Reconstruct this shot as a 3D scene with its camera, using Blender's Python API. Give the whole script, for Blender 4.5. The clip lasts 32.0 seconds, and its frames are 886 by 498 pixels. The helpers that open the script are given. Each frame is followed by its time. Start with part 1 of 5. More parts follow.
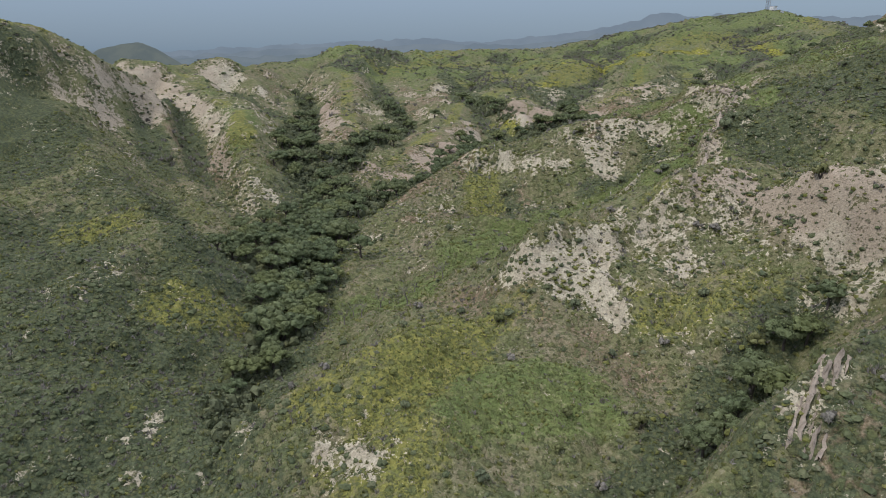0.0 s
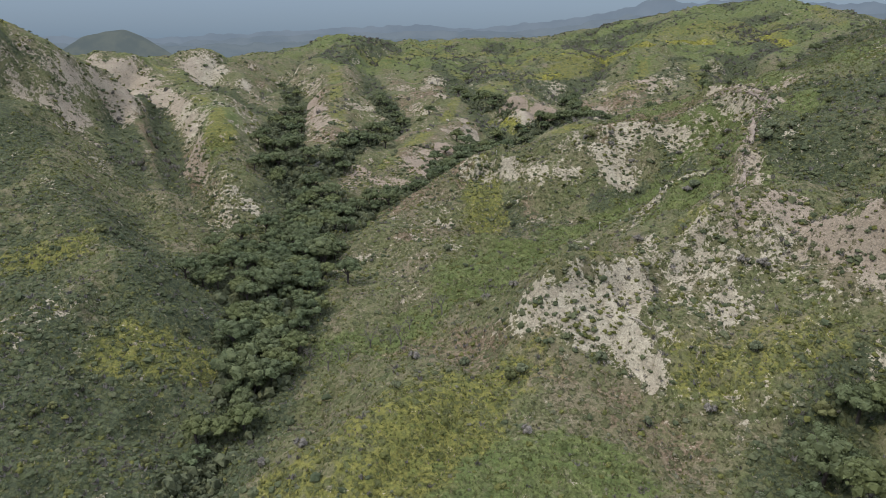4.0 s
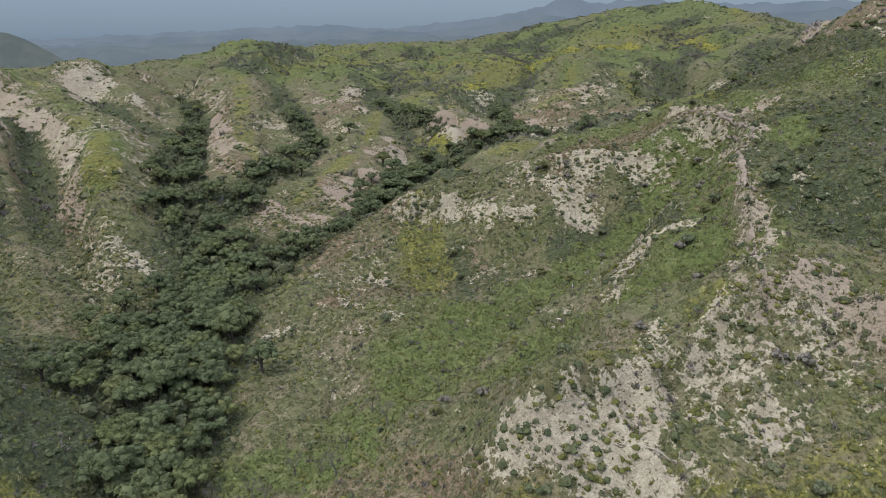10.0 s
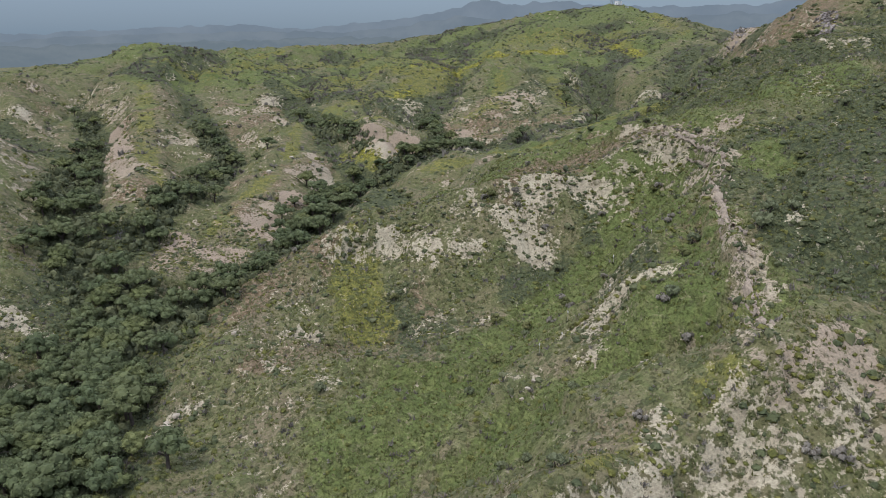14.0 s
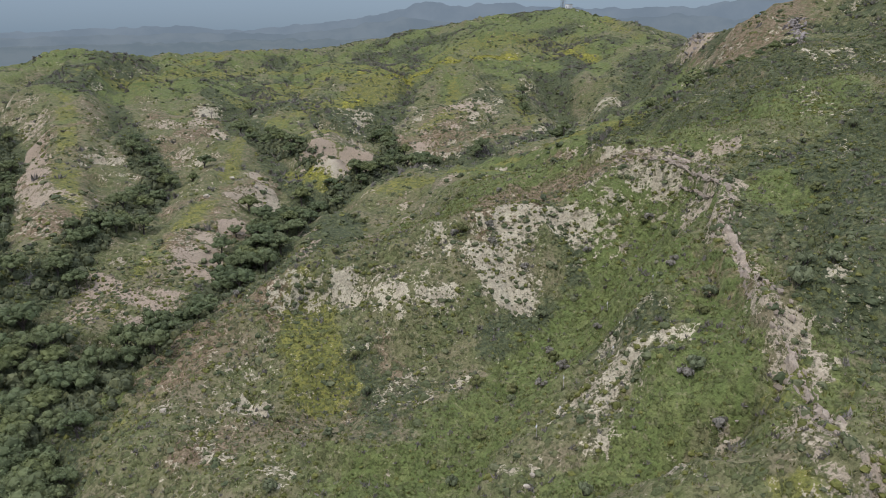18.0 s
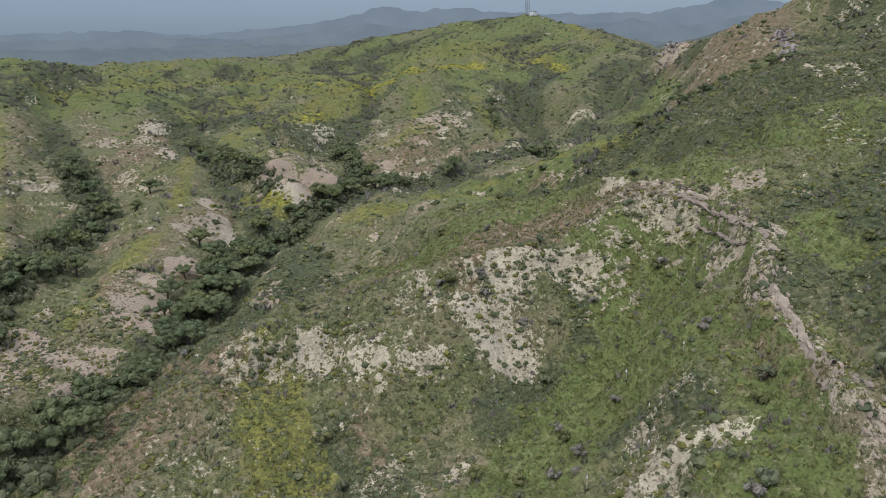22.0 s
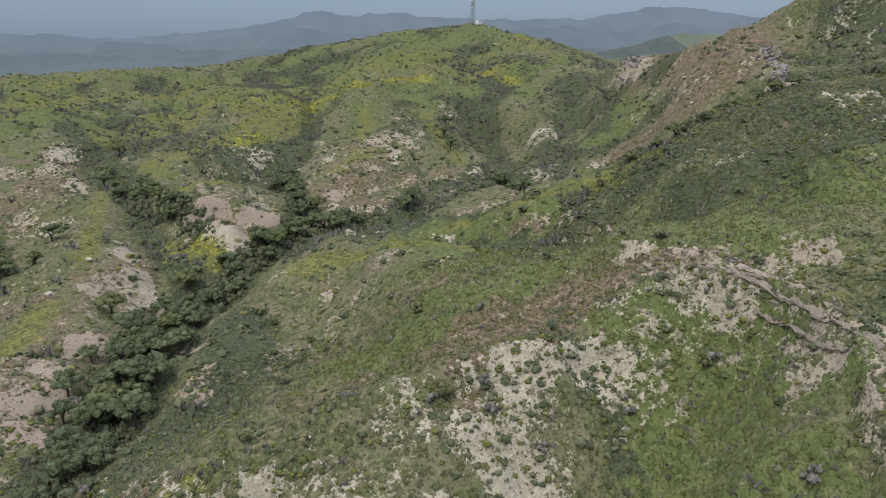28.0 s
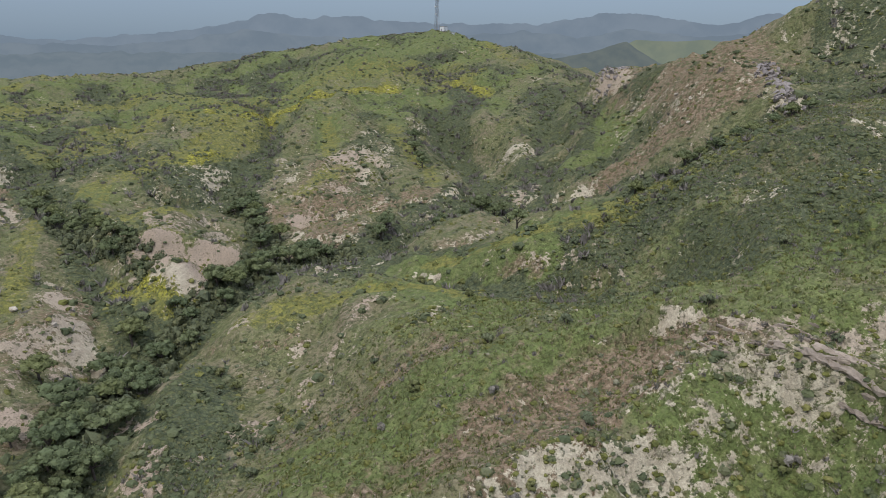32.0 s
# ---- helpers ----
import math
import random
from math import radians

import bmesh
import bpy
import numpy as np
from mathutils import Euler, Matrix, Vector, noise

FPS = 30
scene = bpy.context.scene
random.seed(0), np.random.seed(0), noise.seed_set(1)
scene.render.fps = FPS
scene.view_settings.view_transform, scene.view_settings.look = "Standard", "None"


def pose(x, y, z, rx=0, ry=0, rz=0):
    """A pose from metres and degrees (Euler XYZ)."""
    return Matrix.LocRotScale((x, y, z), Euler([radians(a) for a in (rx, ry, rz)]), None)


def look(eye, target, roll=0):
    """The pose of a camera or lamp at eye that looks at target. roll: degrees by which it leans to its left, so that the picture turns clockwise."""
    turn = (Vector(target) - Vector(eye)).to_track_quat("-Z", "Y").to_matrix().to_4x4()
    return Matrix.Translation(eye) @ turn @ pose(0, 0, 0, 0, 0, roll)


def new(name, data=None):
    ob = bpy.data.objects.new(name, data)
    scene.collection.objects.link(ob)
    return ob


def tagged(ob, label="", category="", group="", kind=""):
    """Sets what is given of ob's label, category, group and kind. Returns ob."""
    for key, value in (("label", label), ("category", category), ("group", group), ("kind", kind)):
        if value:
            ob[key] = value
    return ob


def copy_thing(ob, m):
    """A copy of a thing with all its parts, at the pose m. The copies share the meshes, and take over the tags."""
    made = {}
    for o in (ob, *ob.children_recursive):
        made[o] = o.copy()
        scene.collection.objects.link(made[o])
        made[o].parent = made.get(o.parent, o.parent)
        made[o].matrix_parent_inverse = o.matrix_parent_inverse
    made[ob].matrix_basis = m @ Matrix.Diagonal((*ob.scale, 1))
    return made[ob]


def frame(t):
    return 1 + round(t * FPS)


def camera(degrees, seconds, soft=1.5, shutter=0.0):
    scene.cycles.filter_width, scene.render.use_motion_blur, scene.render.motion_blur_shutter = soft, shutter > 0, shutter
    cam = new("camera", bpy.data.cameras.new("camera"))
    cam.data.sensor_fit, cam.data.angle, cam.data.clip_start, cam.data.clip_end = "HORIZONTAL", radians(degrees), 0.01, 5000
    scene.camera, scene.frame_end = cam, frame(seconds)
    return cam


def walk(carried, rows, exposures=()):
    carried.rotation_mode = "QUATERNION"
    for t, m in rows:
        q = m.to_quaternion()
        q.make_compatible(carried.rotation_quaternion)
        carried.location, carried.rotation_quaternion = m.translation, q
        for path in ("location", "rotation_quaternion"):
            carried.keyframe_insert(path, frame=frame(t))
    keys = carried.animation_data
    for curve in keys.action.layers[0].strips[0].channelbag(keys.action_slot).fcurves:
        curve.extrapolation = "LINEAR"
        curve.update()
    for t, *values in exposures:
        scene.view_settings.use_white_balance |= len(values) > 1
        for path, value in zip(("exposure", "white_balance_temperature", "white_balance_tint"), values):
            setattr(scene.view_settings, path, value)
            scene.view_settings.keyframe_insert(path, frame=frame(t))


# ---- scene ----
cam = camera(64.79, 32.0, soft=0.8)


def drone(x, y, z, yaw, down, lean=0.0):
    """Pose of the drone's camera: place, heading clockwise from +y, degrees below level."""
    a, b = radians(yaw), radians(down)
    ahead = Vector((math.sin(a) * math.cos(b), math.cos(a) * math.cos(b), -math.sin(b)))
    eye = Vector((x, y, z))
    return look(eye, eye + ahead * 10, lean)


# seconds, place, heading, degrees below level, lean
PATH = [
    (0, 0.0, 0.0, 0.0, 0.00, 15.79, -0.08),
    (2, -0.6, 15.8, 1.9, 0.05, 16.29, -0.02),
    (3.5, -1.3, 27.7, 3.3, 0.37, 16.71, -0.09),
    (5.5, -2.5, 43.7, 5.1, 1.98, 17.06, -0.05),
    (6, -2.9, 47.7, 5.6, 2.79, 17.05, -0.17),
    (7.5, -3.9, 59.8, 7.1, 4.49, 17.04, -0.11),
    (9, -4.7, 71.9, 8.6, 5.89, 16.96, -0.25),
    (10.5, -5.3, 83.8, 10.1, 8.32, 16.92, -0.34),
    (12, -5.5, 95.6, 11.6, 10.83, 16.87, -0.35),
    (13, -5.5, 103.4, 12.5, 12.44, 16.89, -0.20),
    (14.5, -5.1, 114.9, 13.9, 14.78, 16.98, 0.00),
    (16.5, -3.8, 130.0, 15.6, 17.19, 17.02, 0.02),
    (17.8, -2.6, 139.8, 16.6, 18.27, 16.90, -0.10),
    (19, -1.5, 148.8, 17.7, 19.33, 16.78, 0.02),
    (21, 0.6, 163.9, 19.3, 21.20, 16.63, -0.04),
    (23, 3.0, 178.9, 20.9, 22.41, 16.44, -0.07),
    (25.5, 6.3, 197.5, 23.3, 24.49, 16.32, 0.02),
    (27.5, 9.1, 212.7, 25.2, 26.72, 16.22, 0.31),
    (28, 9.8, 216.5, 25.6, 27.16, 16.20, 0.19),
    (30, 12.9, 232.1, 27.5, 29.07, 16.06, 0.53),
    (32, 16.2, 247.7, 29.5, 30.81, 15.92, 0.66),
]
walk(cam, [(t, drone(*row)) for t, *row in PATH])

# ---------------------------------------------------------------- light
SUN_ELEVATION, SUN_AZIMUTH = 54.0, 240.0
world = bpy.data.worlds.new("sky")
scene.world = world
world.use_nodes = True
wt = world.node_tree
wt.nodes.clear()
sky = wt.nodes.new("ShaderNodeTexSky")
sky.sky_type = "NISHITA"
sky.sun_disc = False
sky.sun_elevation = radians(SUN_ELEVATION)
sky.sun_rotation = radians(SUN_AZIMUTH)
sky.altitude = 300
sky.air_density = 1.3
sky.dust_density = 0.7
sky.ozone_density = 3.0
bg = wt.nodes.new("ShaderNodeBackground")
bg.inputs["Strength"].default_value = 0.09
out = wt.nodes.new("ShaderNodeOutputWorld")
# thin high overcast: three times as bright overhead as at the horizon
place = wt.nodes.new("ShaderNodeTexCoord")
apart = wt.nodes.new("ShaderNodeSeparateXYZ")
wt.links.new(place.outputs["Generated"], apart.inputs[0])
rise = wt.nodes.new("ShaderNodeMapRange")
wt.links.new(apart.outputs["Z"], rise.inputs["Value"])
veil = wt.nodes.new("ShaderNodeMix")
veil.data_type = "RGBA"
veil.inputs[6].default_value = (1.85, 2.85, 4.1, 1)
veil.inputs[7].default_value = (17.8, 18.6, 24.0, 1)
wt.links.new(rise.outputs["Result"], veil.inputs[0])
haze = wt.nodes.new("ShaderNodeMix")
haze.data_type = "RGBA"
haze.inputs[0].default_value = 0.85
wt.links.new(sky.outputs["Color"], haze.inputs[6])
wt.links.new(veil.outputs[2], haze.inputs[7])
wt.links.new(haze.outputs[2], bg.inputs["Color"])
wt.links.new(bg.outputs["Background"], out.inputs["Surface"])

sun_data = bpy.data.lights.new("sun", "SUN")
sun_data.energy, sun_data.angle, sun_data.color = 1.65, radians(4), (1.0, 0.93, 0.88)
sun = new("sun", sun_data)
sa, se = radians(SUN_AZIMUTH), radians(SUN_ELEVATION)
sun.matrix_world = look((math.sin(sa) * math.cos(se) * 900, math.cos(sa) * math.cos(se) * 900, math.sin(se) * 900), (0, 0, 0))

# ---------------------------------------------------------------- materials


class Graph:
    """Small builder of node materials."""

    def __init__(self, name, rough=0.9):
        self.mat = bpy.data.materials.new(name)
        self.mat.use_nodes = True
        self.t = self.mat.node_tree
        self.bsdf = self.t.nodes["Principled BSDF"]
        self.bsdf.inputs["Roughness"].default_value = rough
        self.bsdf.inputs["Specular IOR Level"].default_value = 0.15
        self.place = self.t.nodes.new("ShaderNodeTexCoord").outputs["Object"]

    def link(self, a, b):
        self.t.links.new(a, b)

    def noise(self, size, detail=4.0, rough=0.6, distort=0.0):
        n = self.t.nodes.new("ShaderNodeTexNoise")
        n.inputs["Scale"].default_value = 1.0 / size
        n.inputs["Detail"].default_value = detail
        n.inputs["Roughness"].default_value = rough
        n.inputs["Distortion"].default_value = distort
        self.link(self.place, n.inputs["Vector"])
        return n.outputs["Fac"]

    def cells(self, size):
        """Scattered dots: the distance from each dot's middle, in cell sizes, and a chance number per dot."""
        n = self.t.nodes.new("ShaderNodeTexVoronoi")
        n.inputs["Scale"].default_value = 1.0 / size
        self.link(self.place, n.inputs["Vector"])
        s = self.t.nodes.new("ShaderNodeSeparateColor")
        self.link(n.outputs["Color"], s.inputs["Color"])
        return n.outputs["Distance"], s.outputs

    def math(self, op, a, b=None, c=None):
        n = self.t.nodes.new("ShaderNodeMath")
        n.operation = op
        for k, v in enumerate((a, b, c)):
            if v is None:
                continue
            if isinstance(v, (int, float)):
                n.inputs[k].default_value = v
            else:
                self.link(v, n.inputs[k])
        return n.outputs[0]

    def span(self, v, a, b, low=0.0, high=1.0):
        n = self.t.nodes.new("ShaderNodeMapRange")
        n.interpolation_type = "SMOOTHSTEP"
        n.inputs["From Min"].default_value, n.inputs["From Max"].default_value = a, b
        n.inputs["To Min"].default_value, n.inputs["To Max"].default_value = low, high
        self.link(v, n.inputs["Value"])
        return n.outputs["Result"]

    def mix(self, fac, a, b, mode="MIX"):
        n = self.t.nodes.new("ShaderNodeMix")
        n.data_type, n.blend_type = "RGBA", mode
        sockets = (n.inputs[0], n.inputs[6], n.inputs[7])
        for socket, v in zip(sockets, (fac, a, b)):
            if isinstance(v, (int, float)):
                socket.default_value = v
            elif isinstance(v, tuple):
                socket.default_value = (*v, 1)
            else:
                self.link(v, socket)
        return n.outputs[2]

    def attribute(self, name):
        n = self.t.nodes.new("ShaderNodeAttribute")
        n.attribute_name = name
        s = self.t.nodes.new("ShaderNodeSeparateColor")
        self.link(n.outputs["Color"], s.inputs["Color"])
        return s.outputs

    def value(self, colour, low, high, fac):
        """Scale a colour's brightness by fac between low and high."""
        n = self.t.nodes.new("ShaderNodeHueSaturation")
        self.link(self.span(fac, 0.2, 0.8, low, high), n.inputs["Value"])
        if isinstance(colour, tuple):
            n.inputs["Color"].default_value = (*colour, 1)
        else:
            self.link(colour, n.inputs["Color"])
        return n.outputs["Color"]

    def random(self, island=True):
        if island:
            return self.t.nodes.new("ShaderNodeNewGeometry").outputs["Random Per Island"]
        return self.t.nodes.new("ShaderNodeObjectInfo").outputs["Random"]

    def bump(self, fac, strength, distance):
        n = self.t.nodes.new("ShaderNodeBump")
        n.inputs["Strength"].default_value, n.inputs["Distance"].default_value = strength, distance
        self.link(fac, n.inputs["Height"])
        self.link(n.outputs["Normal"], self.bsdf.inputs["Normal"])

    def done(self, colour):
        if isinstance(colour, tuple):
            self.bsdf.inputs["Base Color"].default_value = (*colour, 1)
        else:
            self.link(colour, self.bsdf.inputs["Base Color"])
        return self.mat


def soil_material():
    g = Graph("hillside", 0.95)
    cover, tint = g.attribute("cover"), g.attribute("tint")
    broad, patch, fine, grit = g.noise(17, 4), g.noise(4.6, 5, 0.62, 0.5), g.noise(1.3, 5, 0.7, 0.3), g.noise(0.45, 3, 0.7)
    speck = g.noise(2.3, 6, 0.68, 0.2)

    def edge(v, amount, other=None):
        v = g.math("ADD", v, g.math("MULTIPLY", g.math("SUBTRACT", patch, 0.5), amount))
        return g.math("ADD", v, g.math("MULTIPLY", g.math("SUBTRACT", speck, 0.5), amount * 0.8))

    olive = g.mix(g.span(patch, 0.36, 0.62), (0.164, 0.158, 0.076), (0.128, 0.146, 0.056))
    olive = g.mix(g.span(broad, 0.42, 0.66), olive, (0.196, 0.168, 0.100))
    straw = g.mix(g.span(fine, 0.55, 0.74), olive, (0.250, 0.222, 0.146))
    lush = g.mix(g.span(patch, 0.35, 0.65), (0.112, 0.144, 0.045), (0.160, 0.184, 0.063))
    lush = g.mix(g.span(speck, 0.54, 0.68), lush, (0.212, 0.208, 0.104))
    colour = g.mix(g.span(edge(cover[1], 1.0), 0.32, 0.66), straw, lush)
    dry = g.mix(g.span(fine, 0.4, 0.65), (0.170, 0.124, 0.072), (0.244, 0.190, 0.122))
    colour = g.mix(g.span(edge(tint[1], 1.1), 0.34, 0.70), colour, dry)
    # dark brush floor; the same colour carries the cloud shade of the slopes
    brush = g.mix(g.span(fine, 0.4, 0.62), (0.056, 0.069, 0.036), (0.094, 0.108, 0.054))
    colour = g.mix(g.span(edge(tint[2], 1.1), 0.34, 0.66), colour, brush)
    spring = g.mix(g.span(speck, 0.42, 0.6), (0.152, 0.158, 0.042), (0.212, 0.204, 0.054))
    flower = g.mix(g.span(fine, 0.40, 0.60), spring, (0.33, 0.31, 0.045))
    bloom = g.mix(g.span(cover[2], 0.70, 0.90), spring, flower)
    colour = g.mix(g.span(edge(cover[2], 0.9), 0.36, 0.62), colour, bloom)
    pale = g.mix(g.span(patch, 0.35, 0.68), (0.452, 0.408, 0.286), (0.338, 0.296, 0.204))
    pale = g.mix(tint[0], pale, g.mix(g.span(fine, 0.35, 0.65), (0.385, 0.310, 0.222), (0.290, 0.236, 0.168)))
    bare = g.math("ADD", edge(cover[0], 1.3), g.math("MULTIPLY", g.math("SUBTRACT", fine, 0.5), 1.25))
    bare = g.math("ADD", bare, g.math("MULTIPLY", g.math("SUBTRACT", grit, 0.5), 0.55))
    bare = g.math("ADD", bare, g.math("MULTIPLY", g.math("SUBTRACT", broad, 0.5), 0.7))
    bare = g.math("ADD", bare, g.math("MULTIPLY", g.math("SUBTRACT", g.noise(3.2, 3, 0.55, 0.8), 0.5), 0.9))
    colour = g.mix(g.span(bare, 0.55, 0.70), colour, pale)
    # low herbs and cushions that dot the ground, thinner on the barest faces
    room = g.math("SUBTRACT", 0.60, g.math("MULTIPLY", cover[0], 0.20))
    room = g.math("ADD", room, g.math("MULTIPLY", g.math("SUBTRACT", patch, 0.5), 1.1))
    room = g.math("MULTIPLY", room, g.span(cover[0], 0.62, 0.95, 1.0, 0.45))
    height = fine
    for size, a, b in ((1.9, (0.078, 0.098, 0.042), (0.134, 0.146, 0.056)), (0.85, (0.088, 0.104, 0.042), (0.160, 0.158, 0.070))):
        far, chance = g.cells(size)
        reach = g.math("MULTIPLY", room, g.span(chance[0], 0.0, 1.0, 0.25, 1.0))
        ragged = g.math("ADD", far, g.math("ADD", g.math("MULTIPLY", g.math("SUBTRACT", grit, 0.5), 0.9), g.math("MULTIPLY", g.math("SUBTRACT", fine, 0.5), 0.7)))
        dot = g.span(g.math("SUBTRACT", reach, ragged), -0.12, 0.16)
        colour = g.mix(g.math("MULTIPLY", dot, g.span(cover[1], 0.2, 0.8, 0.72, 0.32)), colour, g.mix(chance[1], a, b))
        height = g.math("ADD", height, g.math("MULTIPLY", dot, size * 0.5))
    colour = g.value(colour, 0.78, 1.22, fine)
    colour = g.value(colour, 0.74, 1.26, grit)
    g.bump(g.math("ADD", height, g.math("MULTIPLY", grit, 0.5)), 0.8, 0.6)
    return g.done(colour)


def leaf_material(name, a, b, c):
    g = Graph(name, 0.8)
    r = g.random()
    colour = g.mix(g.span(r, 0.1, 0.6), a, b)
    colour = g.mix(g.span(r, 0.72, 0.98), colour, c)
    return g.done(g.value(colour, 0.8, 1.2, g.noise(0.5, 2)))


def tree_leaf_material(name, a, b):
    g = Graph(name, 0.75)
    colour = g.mix(g.random(False), a, b)
    colour = g.value(colour, 0.78, 1.22, g.random())
    return g.done(colour)


def stone_material(name, a, b, c):
    g = Graph(name, 0.9)
    n, f = g.noise(1.6, 6, 0.65), g.noise(0.3, 5, 0.7)
    colour = g.mix(g.span(n, 0.38, 0.62), a, b)
    colour = g.mix(g.span(f, 0.56, 0.7), colour, c)
    colour = g.value(colour, 0.85, 1.15, g.random(False))
    g.bump(g.math("ADD", n, f), 0.8, 0.25)
    return g.done(colour)


def plain_material(name, colour, rough=0.6, metal=0.0, spread=0.15):
    g = Graph(name, rough)
    g.bsdf.inputs["Metallic"].default_value = metal
    return g.done(g.value(colour, 1 - spread, 1 + spread, g.noise(1.3, 5)))


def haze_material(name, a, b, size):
    """Far ranges as the plain backdrop: kilometres of hazy air painted into a glowing colour."""
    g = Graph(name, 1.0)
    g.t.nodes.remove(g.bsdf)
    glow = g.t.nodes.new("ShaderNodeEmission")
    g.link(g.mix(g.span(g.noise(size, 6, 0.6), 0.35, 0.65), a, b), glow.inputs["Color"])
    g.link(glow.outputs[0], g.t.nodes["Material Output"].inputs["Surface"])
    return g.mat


SOIL = soil_material()
OAK = tree_leaf_material("oak_leaves", (0.088, 0.112, 0.052), (0.122, 0.142, 0.062))
OAK_LIGHT = tree_leaf_material("fresh_oak_leaves", (0.112, 0.132, 0.052), (0.140, 0.156, 0.060))
BUSH_DARK = tree_leaf_material("dark_shrub_leaves", (0.092, 0.110, 0.060), (0.130, 0.144, 0.076))
BUSH_OLIVE = tree_leaf_material("olive_shrub_leaves", (0.100, 0.110, 0.042), (0.140, 0.142, 0.056))
BARK = plain_material("bark", (0.085, 0.072, 0.060), 0.95, 0, 0.4)
DEAD_WOOD = plain_material("dead_wood", (0.17, 0.150, 0.130), 0.9, 0, 0.35)
BLEACHED = plain_material("bleached_wood", (0.42, 0.39, 0.34), 0.85, 0, 0.25)
PALE_STONE = stone_material("pale_stone", (0.45, 0.405, 0.31), (0.36, 0.318, 0.24), (0.26, 0.22, 0.165))
TAN_STONE = stone_material("tan_stone", (0.355, 0.30, 0.225), (0.27, 0.226, 0.17), (0.15, 0.12, 0.095))
GREY_STONE = stone_material("grey_stone", (0.26, 0.235, 0.205), (0.205, 0.182, 0.158), (0.15, 0.125, 0.10))
STEEL = plain_material("galvanised_steel", (0.30, 0.31, 0.32), 0.5, 0.6)
WHITE_PAINT = plain_material("white_paint", (0.72, 0.72, 0.70), 0.6)
ROOFING = plain_material("grey_roofing", (0.30, 0.29, 0.28), 0.8)

# ---------------------------------------------------------------- land form
# Skeleton of the land: crest lines and stream lines, each a few places (x, y, z).
CRESTS, STREAMS = [], []


def crest(*places):
    CRESTS.append(places)


def stream(*places):
    STREAMS.append(places)


# foreground spur with the white outcrop, and its lower nose
crest((-62, 128, -96), (-46, 141, -82), (-32, 146, -73), (-21, 148, -68), (-7, 155, -64), (8, 168, -59), (22, 182, -53), (30, 188, -51), (45, 194, -46), (59, 198, -42), (72, 202, -36))
crest((8, 168, -60), (5, 148, -68), (-4, 128, -74), (-12, 112, -80), (-28, 85, -94))
# near shoulder beside the drone
crest((200, 135, 5), (150, 124, -14), (100, 114, -33), (66, 106, -47), (53, 102, -56), (41, 97, -67), (28, 88, -77))
# slope edge above the cliff, the long rock wall and the dark slope behind it
crest((72, 202, -36), (85, 197, -31), (96, 181, -28), (104, 173, -29), (128, 162, -24), (170, 150, -14))
crest((72, 202, -35), (86, 229, -26), (99, 259, -22), (116, 279, -16), (122, 300, -13), (119, 316, -12))
crest((86, 229, -26), (117, 234, -15), (150, 236, -4), (240, 215, 20))
# middle spur with the white bluffs
crest((119, 316, -13), (93, 325, -25), (74, 328, -31), (54, 330, -35), (27, 331, -40), (9, 327, -46), (-10, 317, -56), (-27, 302, -66), (-40, 288, -75))
crest((-8, 312, -58), (-18, 292, -63), (-33, 266, -73))
crest((15, 318, -52), (12, 290, -59), (2, 268, -67))
# big hill at the drone's right hand
crest((119, 316, -13), (150, 300, -7), (200, 290, 8), (260, 275, 28), (340, 270, 50))
crest((126, 442, -39), (150, 411, -21), (171, 397, -13), (190, 386, -1), (213, 376, 11), (245, 360, 17), (290, 338, 30), (340, 300, 48))
crest((366, 612, 16), (346, 560, 20), (329, 508, 30), (322, 480, 40), (335, 452, 52), (385, 400, 70), (500, 300, 95))
crest((322, 480, 40), (292, 446, 28), (265, 416, 16))
crest((200, 290, 8), (240, 215, 20), (300, 150, 40))
crest((125, 330, -15), (120, 370, -27), (115, 422, -36), (95, 440, -42), (66, 446, -48))
# spurs across the canyon
crest((-46, 353, -64), (-24, 400, -58), (-8, 440, -52), (4, 474, -45), (8, 515, -43), (16, 570, -38), (40, 615, -34), (76, 640, -28), (104, 668, -27), (134, 690, -17), (180, 760, -12))
crest((40, 615, -34), (36, 565, -38), (46, 534, -34), (56, 517, -30), (66, 507, -37), (76, 500, -43))
crest((-46, 413, -57), (-60, 460, -47), (-72, 530, -40), (-80, 600, -32), (-95, 700, -14), (-95, 841, 4))
crest((-20, 640, -36), (-30, 720, -24), (-38, 800, -18), (-40, 872, -5))
crest((112, 560, -44), (140, 584, -34), (163, 600, -29), (168, 636, -29), (180, 664, -25), (192, 695, -14), (199, 728, -8), (260, 800, 5), (330, 860, 28), (403, 914, 50))
crest((196, 556, -36), (214, 600, -32), (222, 650, -24), (240, 700, -14))
crest((292, 640, -16), (320, 676, -6), (381, 704, 6), (400, 800, 25), (403, 914, 50))
# skyline
crest((-420, 640, -10), (-300, 650, -14), (-235, 648, -14), (-202, 650, -5), (-178, 690, -20), (-155, 745, -23), (-120, 805, -14), (-95, 841, 4), (-40, 880, -5), (40, 980, 1), (130, 1050, 3), (235, 1060, 18), (330, 985, 37), (403, 914, 50), (434, 892, 36), (505, 890, 24), (600, 850, -5))
crest((-235, 648, -14), (-244, 562, -7), (-208, 574, -18), (-165, 510, -30), (-130, 450, -38), (-115, 391, -45), (-95, 340, -58), (-76, 298, -73))
crest((-420, 300, 70), (-330, 330, 45), (-250, 395, 19), (-232, 420, 13), (-214, 434, 1), (-200, 452, -13))
crest((-280, 360, 22), (-215, 366, -25), (-180, 345, -42), (-163, 317, -44), (-127, 269, -49), (-106, 240, -53), (-91, 214, -56), (-76, 199, -69), (-61, 193, -81))
